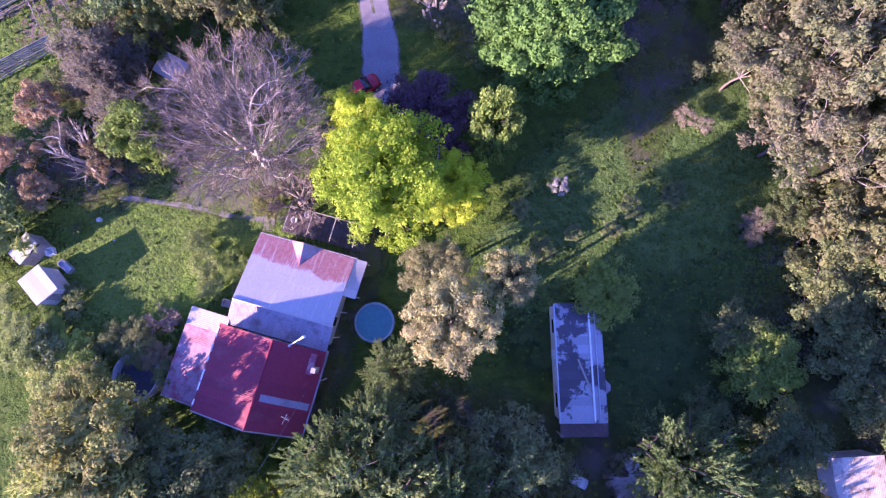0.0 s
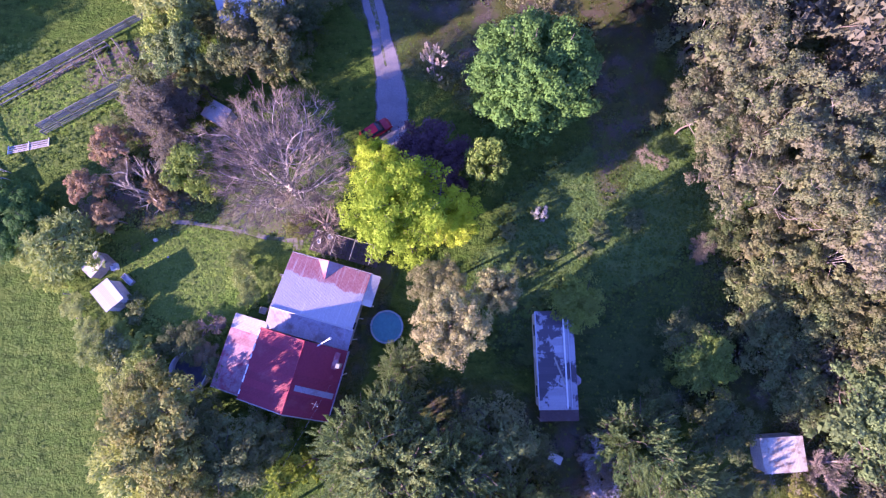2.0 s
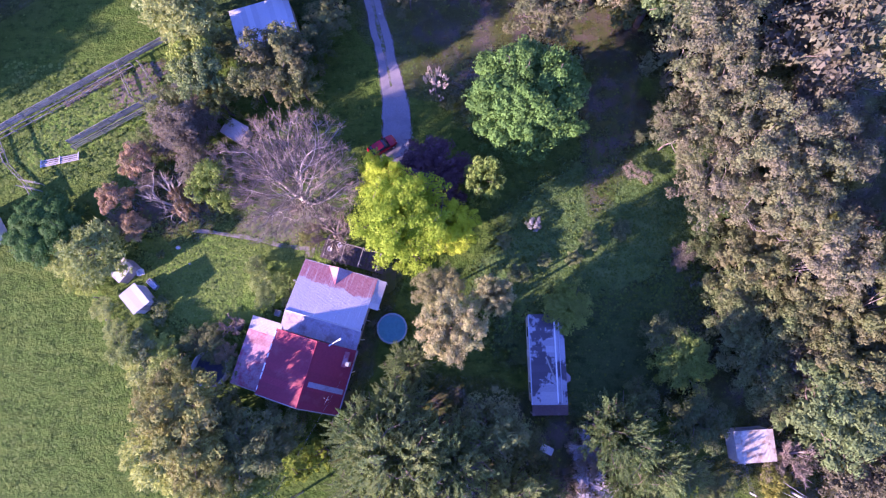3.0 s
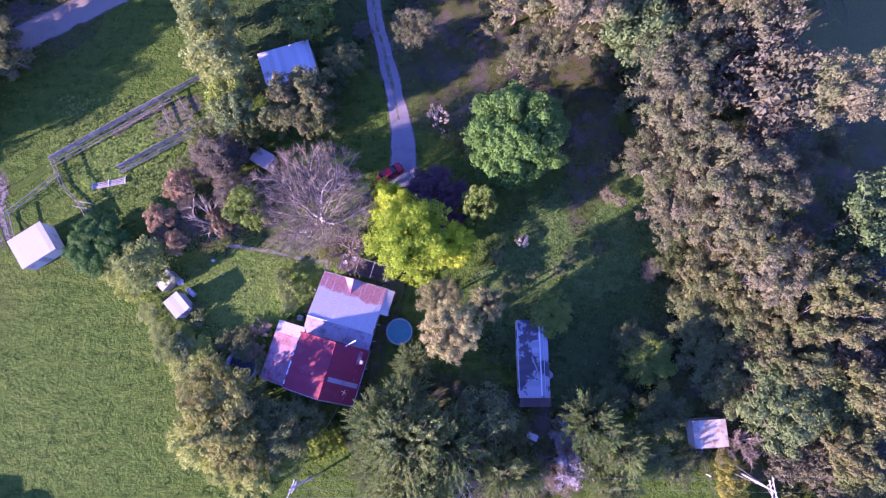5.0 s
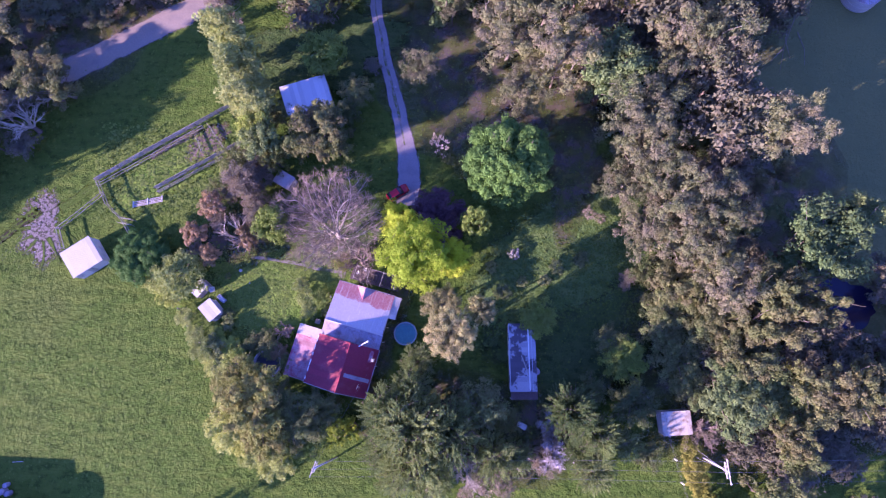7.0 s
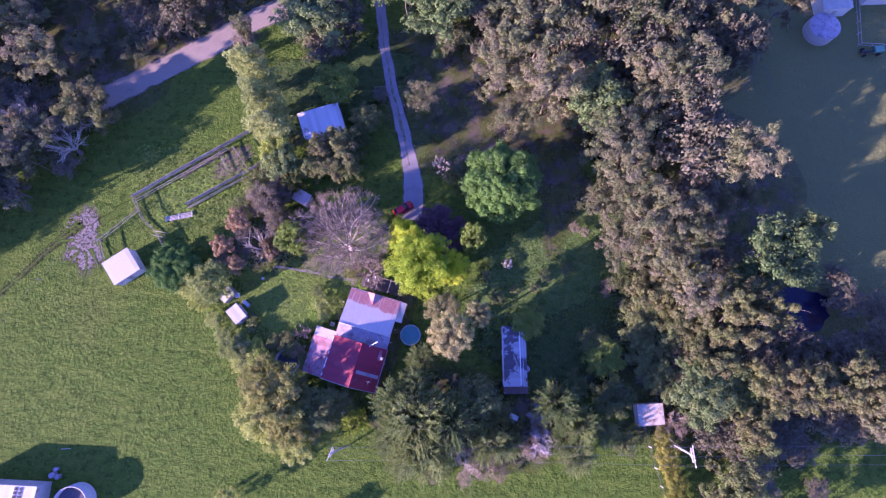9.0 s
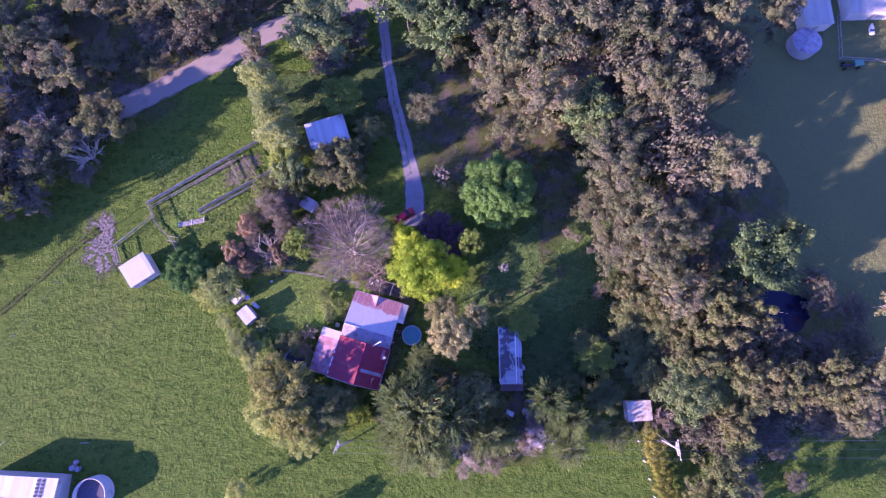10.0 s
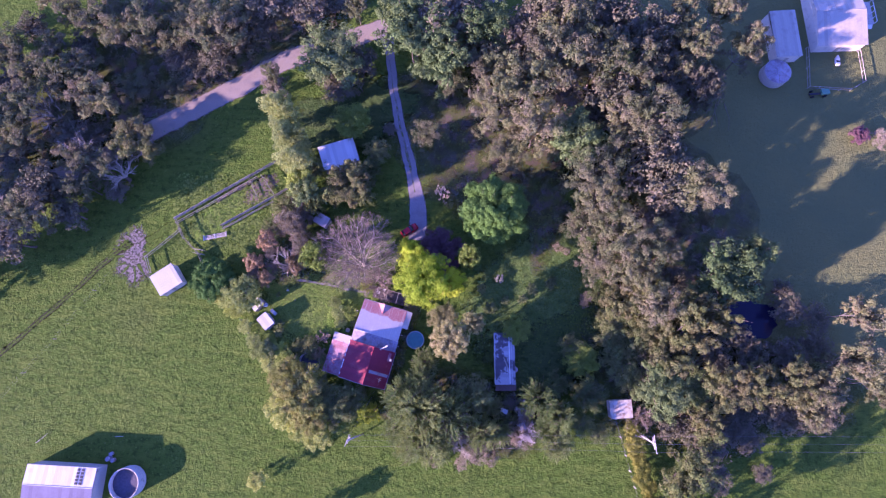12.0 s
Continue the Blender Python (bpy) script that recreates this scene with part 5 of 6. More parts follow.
bare_tree(38.5, -14.0, 3, 2.4, "leafless pinkish bush beside the small shed", 9, 4, 4, (0, 0, 0), "twig")
bare_tree(-35.5, 15.6, 4, 4.6, "silvery bare branching shrub among russet leaves", 11, 7, 3)
bare_tree(-27.0, 0.5, 3, 2.0, "grey leafless garden shrub beside the house", 13, 4, 4, (0, 0, 0), "twig")
bare_tree(-15.0, 12.0, 3, 4.4, "small leafless tree over the pergola", 15, 7, 4, (0, 0, 0), "twig")


# ---- the house ----
def to_mesh_sheets(roof, corners, material, width=0.76, ribs=5, rise=0.011, thick=0.012):
    """Ribbed iron sheets side by side. corners: two along the upper edge, two along the lower edge (same order)."""
    a, b, c, d = (Vector(p) for p in corners)
    n = max(1, round((b - a).length / width))
    up = ((b - a).cross(c - a)).normalized()
    if up.z < 0:
        up = -up
    for i in range(n):
        s = Build()
        row = []
        for k in range(2 * ribs + 1):
            f = (i + k / (2 * ribs)) / n
            lift = up * (rise if k % 2 else 0.0)
            over = up * (0.004 if k == 2 * ribs else 0.0)
            row.append((a.lerp(b, f) + lift + over, c.lerp(d, f) + lift + over))
        for p, q in zip(row, row[1:]):
            s.face(p[0], p[1], q[1], q[0])
        s.face(row[0][0] - up * thick, row[-1][0] - up * thick, row[-1][1] - up * thick, row[0][1] - up * thick)
        part("roof_sheet", s, material, roof)


house = thing("house", -26.4, -6.2, "rambling old farmhouse with red and galvanised iron roofs", "house", "", -15.5)


def wall_ring(name, u0, v0, u1, v1, h, parent, material, t=0.15):
    for c, s in (((u0 + u1) / 2, v0), (u1 - u0, t)), (((u0 + u1) / 2, v1), (u1 - u0, t)), ((u0, (v0 + v1) / 2), (t, v1 - v0 - t)), ((u1, (v0 + v1) / 2), (t, v1 - v0 - t)):
        part(name, Build().box((*c, h / 2), (*s, h)), material, parent)


wall_ring("wall", 4.2, 0.5, 12.8, 7.4, 2.55, house, M["cream"])
wall_ring("wall", 4.2, 8.2, 12.8, 15.4, 2.12, house, M["cream"])
wall_ring("wall", 0.3, 0.5, 3.9, 7.7, 2.05, house, M["board"])
part("wall", Build().box((4.2, 3.95, 3.25), (0.15, 6.8, 1.4)), M["cream"], house)
for v in (0.44, 7.32):
    gable, rim = Build(), [(4.2, 2.5), (12.8, 2.5), (12.8, 2.72), (9.1, 4.95), (4.2, 3.98)]
    gable.face(*[(u, v, z) for u, z in rim])
    gable.face(*[(u, v + 0.13, z) for u, z in reversed(rim)])
    for (u0, z0), (u1, z1) in zip(rim, rim[1:] + rim[:1]):
        gable.face((u0, v, z0), (u0, v + 0.13, z0), (u1, v + 0.13, z1), (u1, v, z1))
    part("gable", gable, M["cream"], house)
RIDGE, NRIDGE = 5.1, 3.2
west = part("roof", Build().tube([(9.1, 0, RIDGE + 0.02), (9.1, 7.6, RIDGE + 0.02)], [0.09, 0.09], 6), M["red"], house, "red painted iron roof with a ridge cap")
to_mesh_sheets(west, [(9.1, 0, RIDGE), (9.1, 7.7, RIDGE), (3.7, 0, 4.05), (3.7, 7.7, 4.05)], M["red"])
to_mesh_sheets(west, [(9.1, 0, RIDGE), (9.1, 4.2, RIDGE), (13.35, 0, 2.6), (13.35, 4.2, 2.6)], M["red"])
hip = Build()
hip.face((9.1, 4.2, RIDGE), (13.35, 4.2, 2.6), (9.1, 7.7, RIDGE))
hip.face((9.1, 7.7, RIDGE), (13.35, 4.2, 2.6), (13.35, 7.7, 2.95))
part("hip", hip, M["red"], west, "hipped red corner of the roof")
part("grey_panel", Build().slab([(9.5, 2.5, 4.91), (13.2, 2.35, 2.74), (13.2, 2.95, 2.74), (9.5, 3.1, 4.91)], 0.03), M["zincdark"], west, "grey replacement sheet")
lean = part("roof", Build().box((-0.25, 4.0, 2.12), (0.12, 8.0, 0.14)), M["paint"], house, "faded red lean-to roof")
to_mesh_sheets(lean, [(3.85, 0, 2.86), (3.85, 6.6, 2.86), (-0.3, 0, 2.2), (-0.3, 6.6, 2.2)], M["faded"])
to_mesh_sheets(lean, [(3.85, 6.6, 2.86), (3.85, 8.25, 2.86), (-0.3, 6.6, 2.2), (-0.3, 8.25, 2.2)], M["board"])
north = part("roof", Build().tube([(3.6, 10.0, NRIDGE + 0.02), (13.3, 10.0, NRIDGE + 0.02)], [0.08, 0.08], 6), M["zinc"], house, "galvanised iron roof with rusty patches")
to_mesh_sheets(north, [(3.6, 10.0, NRIDGE), (13.15, 10.0, NRIDGE), (3.6, 16.5, 2.05), (13.15, 16.5, 2.05)], M["eaves"])
# This slope takes the darker, mottled iron.
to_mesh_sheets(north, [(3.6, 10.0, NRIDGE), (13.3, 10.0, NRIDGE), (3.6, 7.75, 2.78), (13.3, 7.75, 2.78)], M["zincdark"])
to_mesh_sheets(north, [(13.15, 12.9, 2.62), (13.15, 16.55, 2.02), (14.3, 12.9, 2.35), (14.3, 16.55, 1.95)], M["zinc"])
part("verandah_post", Build().box((14.15, 13.1, 1.14), (0.1, 0.1, 2.28)), M["paint"], house)
part("verandah_post", Build().box((14.15, 16.4, 0.95), (0.1, 0.1, 1.9)), M["paint"], house)
gablet = part("gablet", Build().slab([(6.8, 16.5, 2.1), (9.8, 16.5, 2.1), (8.3, 16.48, 3.1)], 0.05), M["faded"], north, "small pointed porch gable")
# The east gable face has its shade painted in with darker iron.
for u, mat in ((6.75, "faded"), (9.85, "zincdark")):
    part("roof_sheet", Build().slab([(u, 16.62, 2.06), (8.3, 16.62, 3.12), (8.3, 14.5, 2.46)][::1 if u < 8 else -1], 0.03), M[mat], gablet)
for pts in ([(3.6, 7.7, 2.74), (13.3, 7.7, 2.74)], [(13.42, 0, 2.55), (13.42, 7.7, 2.6)], [(3.6, 16.6, 2.0), (13.3, 16.6, 2.0)]):
    part("gutter", Build().tube(pts, [0.07] * len(pts), 6), M["zincdark"], house, "dull steel gutter")
part("barge_board", Build().tube([(-0.3, -0.06, 2.15), (3.66, -0.06, 2.83), (3.7, -0.06, 4.0), (9.1, -0.06, 5.05), (13.4, -0.06, 2.55)], [0.07] * 5, 4), M["timber"], house)
for k in range(6):
    part("flashing", Build().box((3.72, 0.7 + k * 1.2 + 0.2 * (k % 2), 4.09), (0.13, 0.5 + 0.25 * (k % 3), 0.05)), M["paint"], lean, "broken white flashing")
chimney = part("chimney", Build().box((12.5, 6.4, 3.35), (0.55, 1.8, 0.4)), M["faded"], house, "low faded chimney block")
part("pot", Build().box((12.95, 6.0, 3.5), (0.45, 0.5, 1.1), 0, 0.9), M["board"], chimney, "pale square chimney pot")
part("flue", Build().tube([(10.3, 7.4, 3.8), (10.35, 7.5, 4.4), (11.5, 8.6, 5.0), (11.6, 8.7, 5.1)], [0.1, 0.1, 0.1, 0.15], 8), M["plastic"], house, "white stove flue")
aerial = part("aerial", Build().tube([(12.0, 1.6, 3.1), (12.0, 1.6, 4.7)], [0.02, 0.02], 5), M["steel"], house, "television aerial")
part("boom", Build().tube([(11.93, 1.2, 4.6), (12.08, 2.1, 4.6)], [0.016, 0.016], 5), M["steel"], aerial)
for k in range(1, 2):
    part("element", Build().tube([(11.56 + 0.07 * k, 1.5 + 0.3 * k, 4.62), (12.44 - 0.03 * k, 1.34 + 0.3 * k, 4.62)], [0.012, 0.012], 4), M["steel"], aerial)
for u, v, s in ((4.12, 3, (0.06, 1.2, 1.1)), (12.88, 5.6, (0.06, 1.2, 1.1)), (12.88, 2, (0.06, 1.2, 1.1)), (12.88, 10.4, (0.06, 1.0, 1.1))):
    w = part("window", Build().box((u, v, 1.5), s), M["paint"], house, "white framed window")
    part("pane", Build().box((u + (0.035 if u > 8 else -0.035), v, 1.5), (0.02, s[1] - 0.15, s[2] - 0.15)), M["glass"], w)
for v in (5.0, 9.0, 11.4):
    part("downpipe", Build().tube([(13.38, v, 0.0), (13.38, v, 2.4)], [0.05, 0.05], 6), M["paint"], house)

paving = thing("paved_yard", -12.6, 9.6, "dark brick paving outside the house", "paving", "", -15.5, 0, "structure")
prow = random.Random(2)
brickmesh = Build().box((0, 0, 0.03), (0.48, 0.48, 0.06), 0, 0.96).mesh("paver", M["paving"])
for i, j in itertools.product(range(17), range(5)):
    p = part("paver", brickmesh, None, paving)
    p.location = (-4.2 + i * 0.5, -1.2 + j * 0.5, prow.uniform(-0.006, 0.006))

pergola = thing("pergola", -13.0, 8.2, "timber pergola frame beside the house", "pergola", "", -15.5)
for i in range(4):
    for v in (0.35, 2.3):
        part("post", Build().box((-3.4 + i * 2.3, v, 1.1), (0.1, 0.1, 2.2)), M["timber"], pergola)
    part("rafter", Build().box((-3.4 + i * 2.3, 1.3, 2.26), (0.07, 2.6, 0.12)), M["timber"], pergola)
part("beam", Build().box((0.05, 2.3, 2.38), (7.4, 0.08, 0.12)), M["timber"], pergola)
pot = Build().lathe([(0.0, 0.0), (0.22, 0.0), (0.34, 0.5), (0.3, 0.5), (0.2, 0.42), (0.0, 0.42)], 16)
for x, y in ((-15.9, 10.4), (-14.6, 10.9)):
    tagged(new("flower_pot", pot.mesh("flower_pot", M["concrete"], True)), "pale round garden pot beside the house", "pot", "garden pots").location = (x, y, 0.0)


# ---- pool and tanks ----
pool = thing("swimming_pool", -7.55, 0.3, "round above-ground swimming pool with a blue cover", "pool")
part("wall", Build().lathe([(1.8, 0.0), (1.8, 1.08), (1.76, 1.08), (1.76, 0.0)], 36), M["poolwall"], pool, "", True)
part("cover", Build().lathe([(1.75, 0.98), (1.2, 0.95), (0.6, 0.93), (0.001, 0.93)], 36), M["blue"], pool, "blue cover with leaf stains", True)
for k in range(18):
    w0, w1 = 2 * math.pi * k / 18, 2 * math.pi * (k + 0.94) / 18
    part("rim", Build().slab([(r * math.cos(w), r * math.sin(w), 1.13) for r, w in ((1.7, w0), (1.9, w0), (1.9, w1), (1.7, w1))], 0.04), M["poolwall"], pool)
    if k % 2 == 0:
        part("upright", Build().box((1.85 * math.cos(w0), 1.85 * math.sin(w0), 0.55), (0.1, 0.1, 1.1), w0), M["poolwall"], pool)


def round_tank(x, y, r, h, label, open_top, wallmat, inner, bands=3):
    tank = thing("water_tank", x, y, label, "water tank")
    t = 0.18
    part("wall", Build().lathe([(r, 0), (r, h), (r - t, h), (r - t, h - 1.0 if open_top else h - 0.05)], 40), M[wallmat], tank, "", True)
    if open_top:
        part("water", Build().lathe([(r - t, h - 0.95), (0.001, h - 0.95)], 40), M[inner], tank)
        part("floor_slab", Build().lathe([(r - t, 0.05), (0.001, 0.05)], 24), M["concrete"], tank)
    else:
        n = 12
        for k in range(n):
            w0, w1 = 2 * math.pi * k / n, 2 * math.pi * (k + 0.97) / n
            top = Build()
            top.face((r * math.cos(w0), r * math.sin(w0), h), (r * math.cos(w1), r * math.sin(w1), h), (0, 0, h + r * 0.16))
            part("roof_panel", top, M[inner], tank)
    for k in range(bands):
        z = h * (k + 0.5) / bands
        part("band", Build().lathe([(r, z - 0.03), (r + 0.02, z - 0.03), (r + 0.02, z + 0.03), (r, z + 0.03)], 40), M[wallmat], tank)
    return tank


round_tank(-29.9, -4.7, 2.25, 1.2, "low round dark water tank among garden shrubs", True, "concrete", "darktank")
round_tank(-65.2, -28.9, 3.05, 2.4, "round open concrete water tank beside the barn", True, "concrete", "darktank")
round_tank(75.0, 62.5, 3.05, 2.2, "round water tank with a dull grey domed lid", False, "cream_iron", "zincdark")


# ---- sheds ----
def shed(name, x, y, w, d, h, rz, label, roofmat, wallmat, slope=0.3, over=0.15, category="shed", ridge=False, door=True, lower="zinc"):
    """A small building. w along its own x, d along its own y; a skillion that falls along y, or a gable along x."""
    ob = thing(name, x, y, label, category, "", rz)
    wall_ring("wall", -w / 2 + over, -d / 2 + over, w / 2 - over, d / 2 - over, h - 0.12, ob, M[wallmat], 0.08)
    if ridge:
        r = part("roof", Build().tube([(-w / 2, 0, h + slope + 0.02), (w / 2, 0, h + slope + 0.02)], [0.06, 0.06], 6), M[roofmat], ob)
        for s in (-1, 1):
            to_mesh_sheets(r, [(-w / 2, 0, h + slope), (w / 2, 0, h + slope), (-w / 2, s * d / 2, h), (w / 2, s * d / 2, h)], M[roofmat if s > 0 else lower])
        for s in (-1, 1):
            part("gable", Build().slab([(s * (w / 2 - over), -d / 2 + over, h - 0.1), (s * (w / 2 - over) + 0.02, d / 2 - over, h - 0.1), (s * (w / 2 - over), 0, h + slope - 0.08)], 0.06), M[wallmat], ob)
    else:
        r = part("roof", Build().box((0, -d / 2 + 0.04, h - 0.05), (w, 0.06, 0.1)), M[wallmat], ob)
        to_mesh_sheets(r, [(-w / 2, d / 2, h + slope), (w / 2, d / 2, h + slope), (-w / 2, -d / 2, h), (w / 2, -d / 2, h)], M[roofmat])
        part("upper_wall", Build().box((0, d / 2 - over, h + slope / 2 - 0.1), (w - 2 * over, 0.08, slope)), M[wallmat], ob)
    if door:
        dr = part("door", Build().box((0, -d / 2 + over - 0.06, 0.95), (0.85, 0.05, min(1.9, h - 0.2))), M["timber"], ob)
        part("handle", Build().box((0.32, -d / 2 + over - 0.1, 1.0), (0.04, 0.05, 0.14)), M["steel"], dr)
    return ob, r


shed("garden_shed", -39.5, 3.8, 2.4, 3.1, 2.15, 42, "small garden shed with a ribbed white roof", "white", "concrete", 0.15)
shed("lean_to_shelter", -41.9, 7.4, 1.8, 2.7, 1.6, -40, "small white-roofed shelter under a willowy shrub", "white", "timber", 0.25, 0.1, "shelter", False, False)
shed("paddock_shed", -61.9, 12.4, 5.4, 5.0, 2.3, 35, "pale flat-roofed paddock shed standing in grass", "white", "cream", 0.2)
shed("north_shed", -25.8, 41.3, 8.2, 5.6, 2.7, 18, "pale iron-roofed shed among trees by the driveway", "barnpale", "board", 0.5)
shed("tin_shed", -29.0, 26.2, 3.2, 2.4, 1.8, -30, "little old tin shed with a pinkish pale roof", "straw", "board", 0.2)
shed("fence_shed", 34.7, -12.9, 4.5, 3.6, 2.1, 4, "small iron-roofed shed with a rusty edge at the fence", "oldwhite", "board", 0.2)
# The lower roof slope gets its shade from the darker iron colour.
barn, barn_roof = shed("barn", -77.7, -29.2, 14.2, 7.4, 3.25, -2, "long pale-roofed barn with barred roof vents", "barnpale", "board", 0.35, 0.15, "barn", True, True, "barnshade")
for k in range(2):
    for i in range(5):
        part("roof_vent", Build().slab([(3.3 + k * 0.9 + a, 0.5 + i * 0.62 + b, 3.66 - (0.5 + i * 0.62 + b) * 0.095) for a, b in ((0, 0), (0.62, 0), (0.62, 0.46), (0, 0.46))], 0.02), M["dark"], barn_roof, "dark roof vent")
shed("neighbour_annexe", 77.4, 71.8, 6.0, 11.6, 2.7, 4, "pale iron-roofed annexe beside a neighbouring house", "cream_iron", "cream", 0.6)
shed("neighbour_house", 90.0, 77.0, 11.5, 16.5, 2.8, 2, "neighbouring house with a wide pale iron roof", "cream_iron", "cream", 1.4, 0.3, "house", True, True, "cream_iron")

annexe = thing("long_cabin", 11.2, -3.2, "long low cabin with a blotched pale iron roof", "cabin", "", 1.0)
wall_ring("wall", -1.95, -5.0, 1.95, 5.0, 2.45, annexe, M["cream"], 0.1)
aroof = part("roof", Build().box((0.95, 0, 2.72), (0.14, 10.1, 0.16)), M["plastic"], annexe, "blotched roof with a raised pale rib")
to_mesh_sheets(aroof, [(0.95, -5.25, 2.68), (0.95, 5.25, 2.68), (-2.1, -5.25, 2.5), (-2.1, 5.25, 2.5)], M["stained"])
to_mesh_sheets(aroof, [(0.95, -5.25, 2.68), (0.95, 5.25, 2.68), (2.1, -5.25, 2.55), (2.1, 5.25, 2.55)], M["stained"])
part("roof_rail", Build().box((1.45, -0.3, 2.7), (0.07, 9.4, 0.08)), M["steel"], aroof)
part("roof_rail", Build().box((-2.06, 0, 2.52), (0.12, 10.4, 0.1)), M["steel"], aroof)
part("fallen_batten", Build().box((0.3, -1.2, 2.74), (0.18, 3.1, 0.05), 0.35), M["timber"], aroof, "fallen grey plank")
porch = part("porch_roof", Build().box((0.1, -5.3, 2.05), (4.3, 0.1, 0.1)), M["porchrust"], annexe, "dark rusty lower porch roof")
to_mesh_sheets(porch, [(-2.0, -5.25, 2.2), (2.2, -5.25, 2.2), (-2.0, -6.5, 2.0), (2.2, -6.5, 2.0)], M["porchrust"])
for u in (-1.9, 2.1):
    part("porch_post", Build().box((u, -6.4, 1.0), (0.1, 0.1, 2.0)), M["timber"], annexe)
part("awning", Build().slab([(2.1, -1.5, 2.2), (2.75, -2.1, 1.9), (2.7, -2.6, 1.9), (2.1, -2.9, 2.2)], 0.04), M["zincdark"], annexe, "small side awning")
part("door", Build().box((-2.02, 0.6, 1.05), (0.05, 0.85, 2.0)), M["paint"], annexe)
for v in (-3.4, 3.2):
    w = part("window", Build().box((-2.02, v, 1.5), (0.06, 1.4, 0.9)), M["paint"], annexe)
    part("pane", Build().box((-2.06, v, 1.5), (0.02, 1.25, 0.75)), M["glass"], w)


# ---- car ----
car = thing("car", -9.5, 24.3, "red hatchback parked at the end of the driveway", "car", "", 33)


def hull(sections):
    """A closed body from rings of (x, half width, bottom, top) with rounded shoulders."""
    b = Build()
    for x, w, z0, z1 in sections:
        m = z0 + (z1 - z0) * 0.6
        b.v += [(x, -w * 0.9, z0), (x, -w, m), (x, -w * 0.93, z1 - 0.06), (x, -w * 0.8, z1), (x, w * 0.8, z1), (x, w * 0.93, z1 - 0.06), (x, w, m), (x, w * 0.9, z0)]
    for i in range(len(sections) - 1):
        for q in range(8):
            r = (q + 1) % 8
            b.f.append((8 * i + q, 8 * i + r, 8 * i + 8 + r, 8 * i + 8 + q))
    b.f += [tuple(reversed(range(8))), tuple(range(len(b.v) - 8, len(b.v)))]
    return b


body = part("body", hull([(-2.0, 0.72, 0.35, 0.72), (-1.9, 0.82, 0.25, 0.92), (-1.0, 0.85, 0.22, 0.95), (0.6, 0.85, 0.22, 0.93), (1.5, 0.83, 0.25, 0.84), (2.0, 0.7, 0.3, 0.66)]), M["carred"], car, "", True)
part("glasshouse", hull([(-1.75, 0.7, 0.9, 0.98), (-1.2, 0.72, 0.9, 1.36), (0.15, 0.72, 0.9, 1.38), (0.95, 0.74, 0.88, 0.95)]), M["glass"], car, "dark window glass", True)
part("roof", Build().slab([(-1.25, -0.56, 1.43), (0.15, -0.58, 1.44), (0.15, 0.58, 1.44), (-1.25, 0.56, 1.43)], 0.06), M["carred"], car)
for sx, sy in itertools.product((-1.2, 1.25), (-0.78, 0.78)):
    wheel = part("wheel", Build().tube([(sx, sy - 0.1, 0.31), (sx, sy + 0.1, 0.31)], [0.31, 0.31], 18), M["tyre"], car)
    part("rim", Build().tube([(sx, sy - 0.112, 0.31), (sx, sy + 0.112, 0.31)], [0.19, 0.19], 14), M["steel"], wheel)
for sy in (-0.5, 0.5):
    part("headlight", Build().box((1.96, sy, 0.6), (0.12, 0.26, 0.12)), M["plastic"], car)
    part("tail_light", Build().box((-1.95, sy * 1.2, 0.75), (0.08, 0.18, 0.16)), M["carred"], car)
    part("side_mirror", Build().box((0.6, sy * 1.85, 0.95), (0.1, 0.18, 0.12)), M["carred"], car)


# ---- fences and yards ----
def fence(points, label, step=2.4, height=1.25, rails=3, material="timber", group="paddock fences", thick=0.11, wires=0):
    ob = thing("fence", points[0][0], points[0][1], label, "fence", group)
    o, rnd = Vector((*points[0], 0)), random.Random(round(points[0][0] * 10))
    for p, q in zip(points, points[1:]):
        p, q = Vector((*p, 0)) - o, Vector((*q, 0)) - o
        n, w = max(1, round((q - p).length / step)), math.atan2(q.y - p.y, q.x - p.x)
        for i in range(n + 1):
            a = p.lerp(q, i / n)
            part("post", Build().box((a.x, a.y, height / 2), (thick, thick, height + rnd.uniform(-0.05, 0.15)), w + rnd.uniform(-0.1, 0.1), 0.92), M[material], ob)
        for k in range(rails):
            z = height * (0.28 + 0.66 * k / max(1, rails - 1))
            for i in range(n):
                a, b = p.lerp(q, i / n), p.lerp(q, (i + 1) / n)
                m = (a + b) / 2
                part("rail", Build().box((m.x - math.sin(w) * thick * 0.7, m.y + math.cos(w) * thick * 0.7, z + rnd.uniform(-0.03, 0.03)), ((b - a).length, 0.045, 0.15), w + rnd.uniform(-0.01, 0.01)), M[material], ob)
        for k in range(wires):
            z = height * (0.25 + 0.7 * k / max(1, wires - 1))
            part("wire", Build().tube([(p.x, p.y, z), (q.x, q.y, z)], [0.006, 0.006], 4), M["wire"], ob)
    return ob


YARD = "weathered grey timber cattle-yard fence"
fence([(-62.6, 26.4), (-53.5, 32.2), (-44.3, 37.9), (-38.5, 41.5)], YARD, 2.2, 1.4, 5)
fence([(-62.2, 25.4), (-53.2, 31.0), (-44.8, 36.4)], YARD, 2.4, 1.1, 2)
fence([(-51.8, 24.9), (-45.0, 29.0), (-40.3, 31.8), (-37.5, 33.6)], YARD, 2.2, 1.4, 5)
fence([(-51.4, 24.2), (-45.6, 27.7), (-40.6, 30.6)], YARD, 2.4, 1.0, 3)
fence([(-46.8, 36.3), (-44.3, 31.6)], YARD, 2.4, 1.3, 2)
fence([(-43.8, 36.7), (-40.4, 32.0)], YARD, 2.4, 1.3, 2)
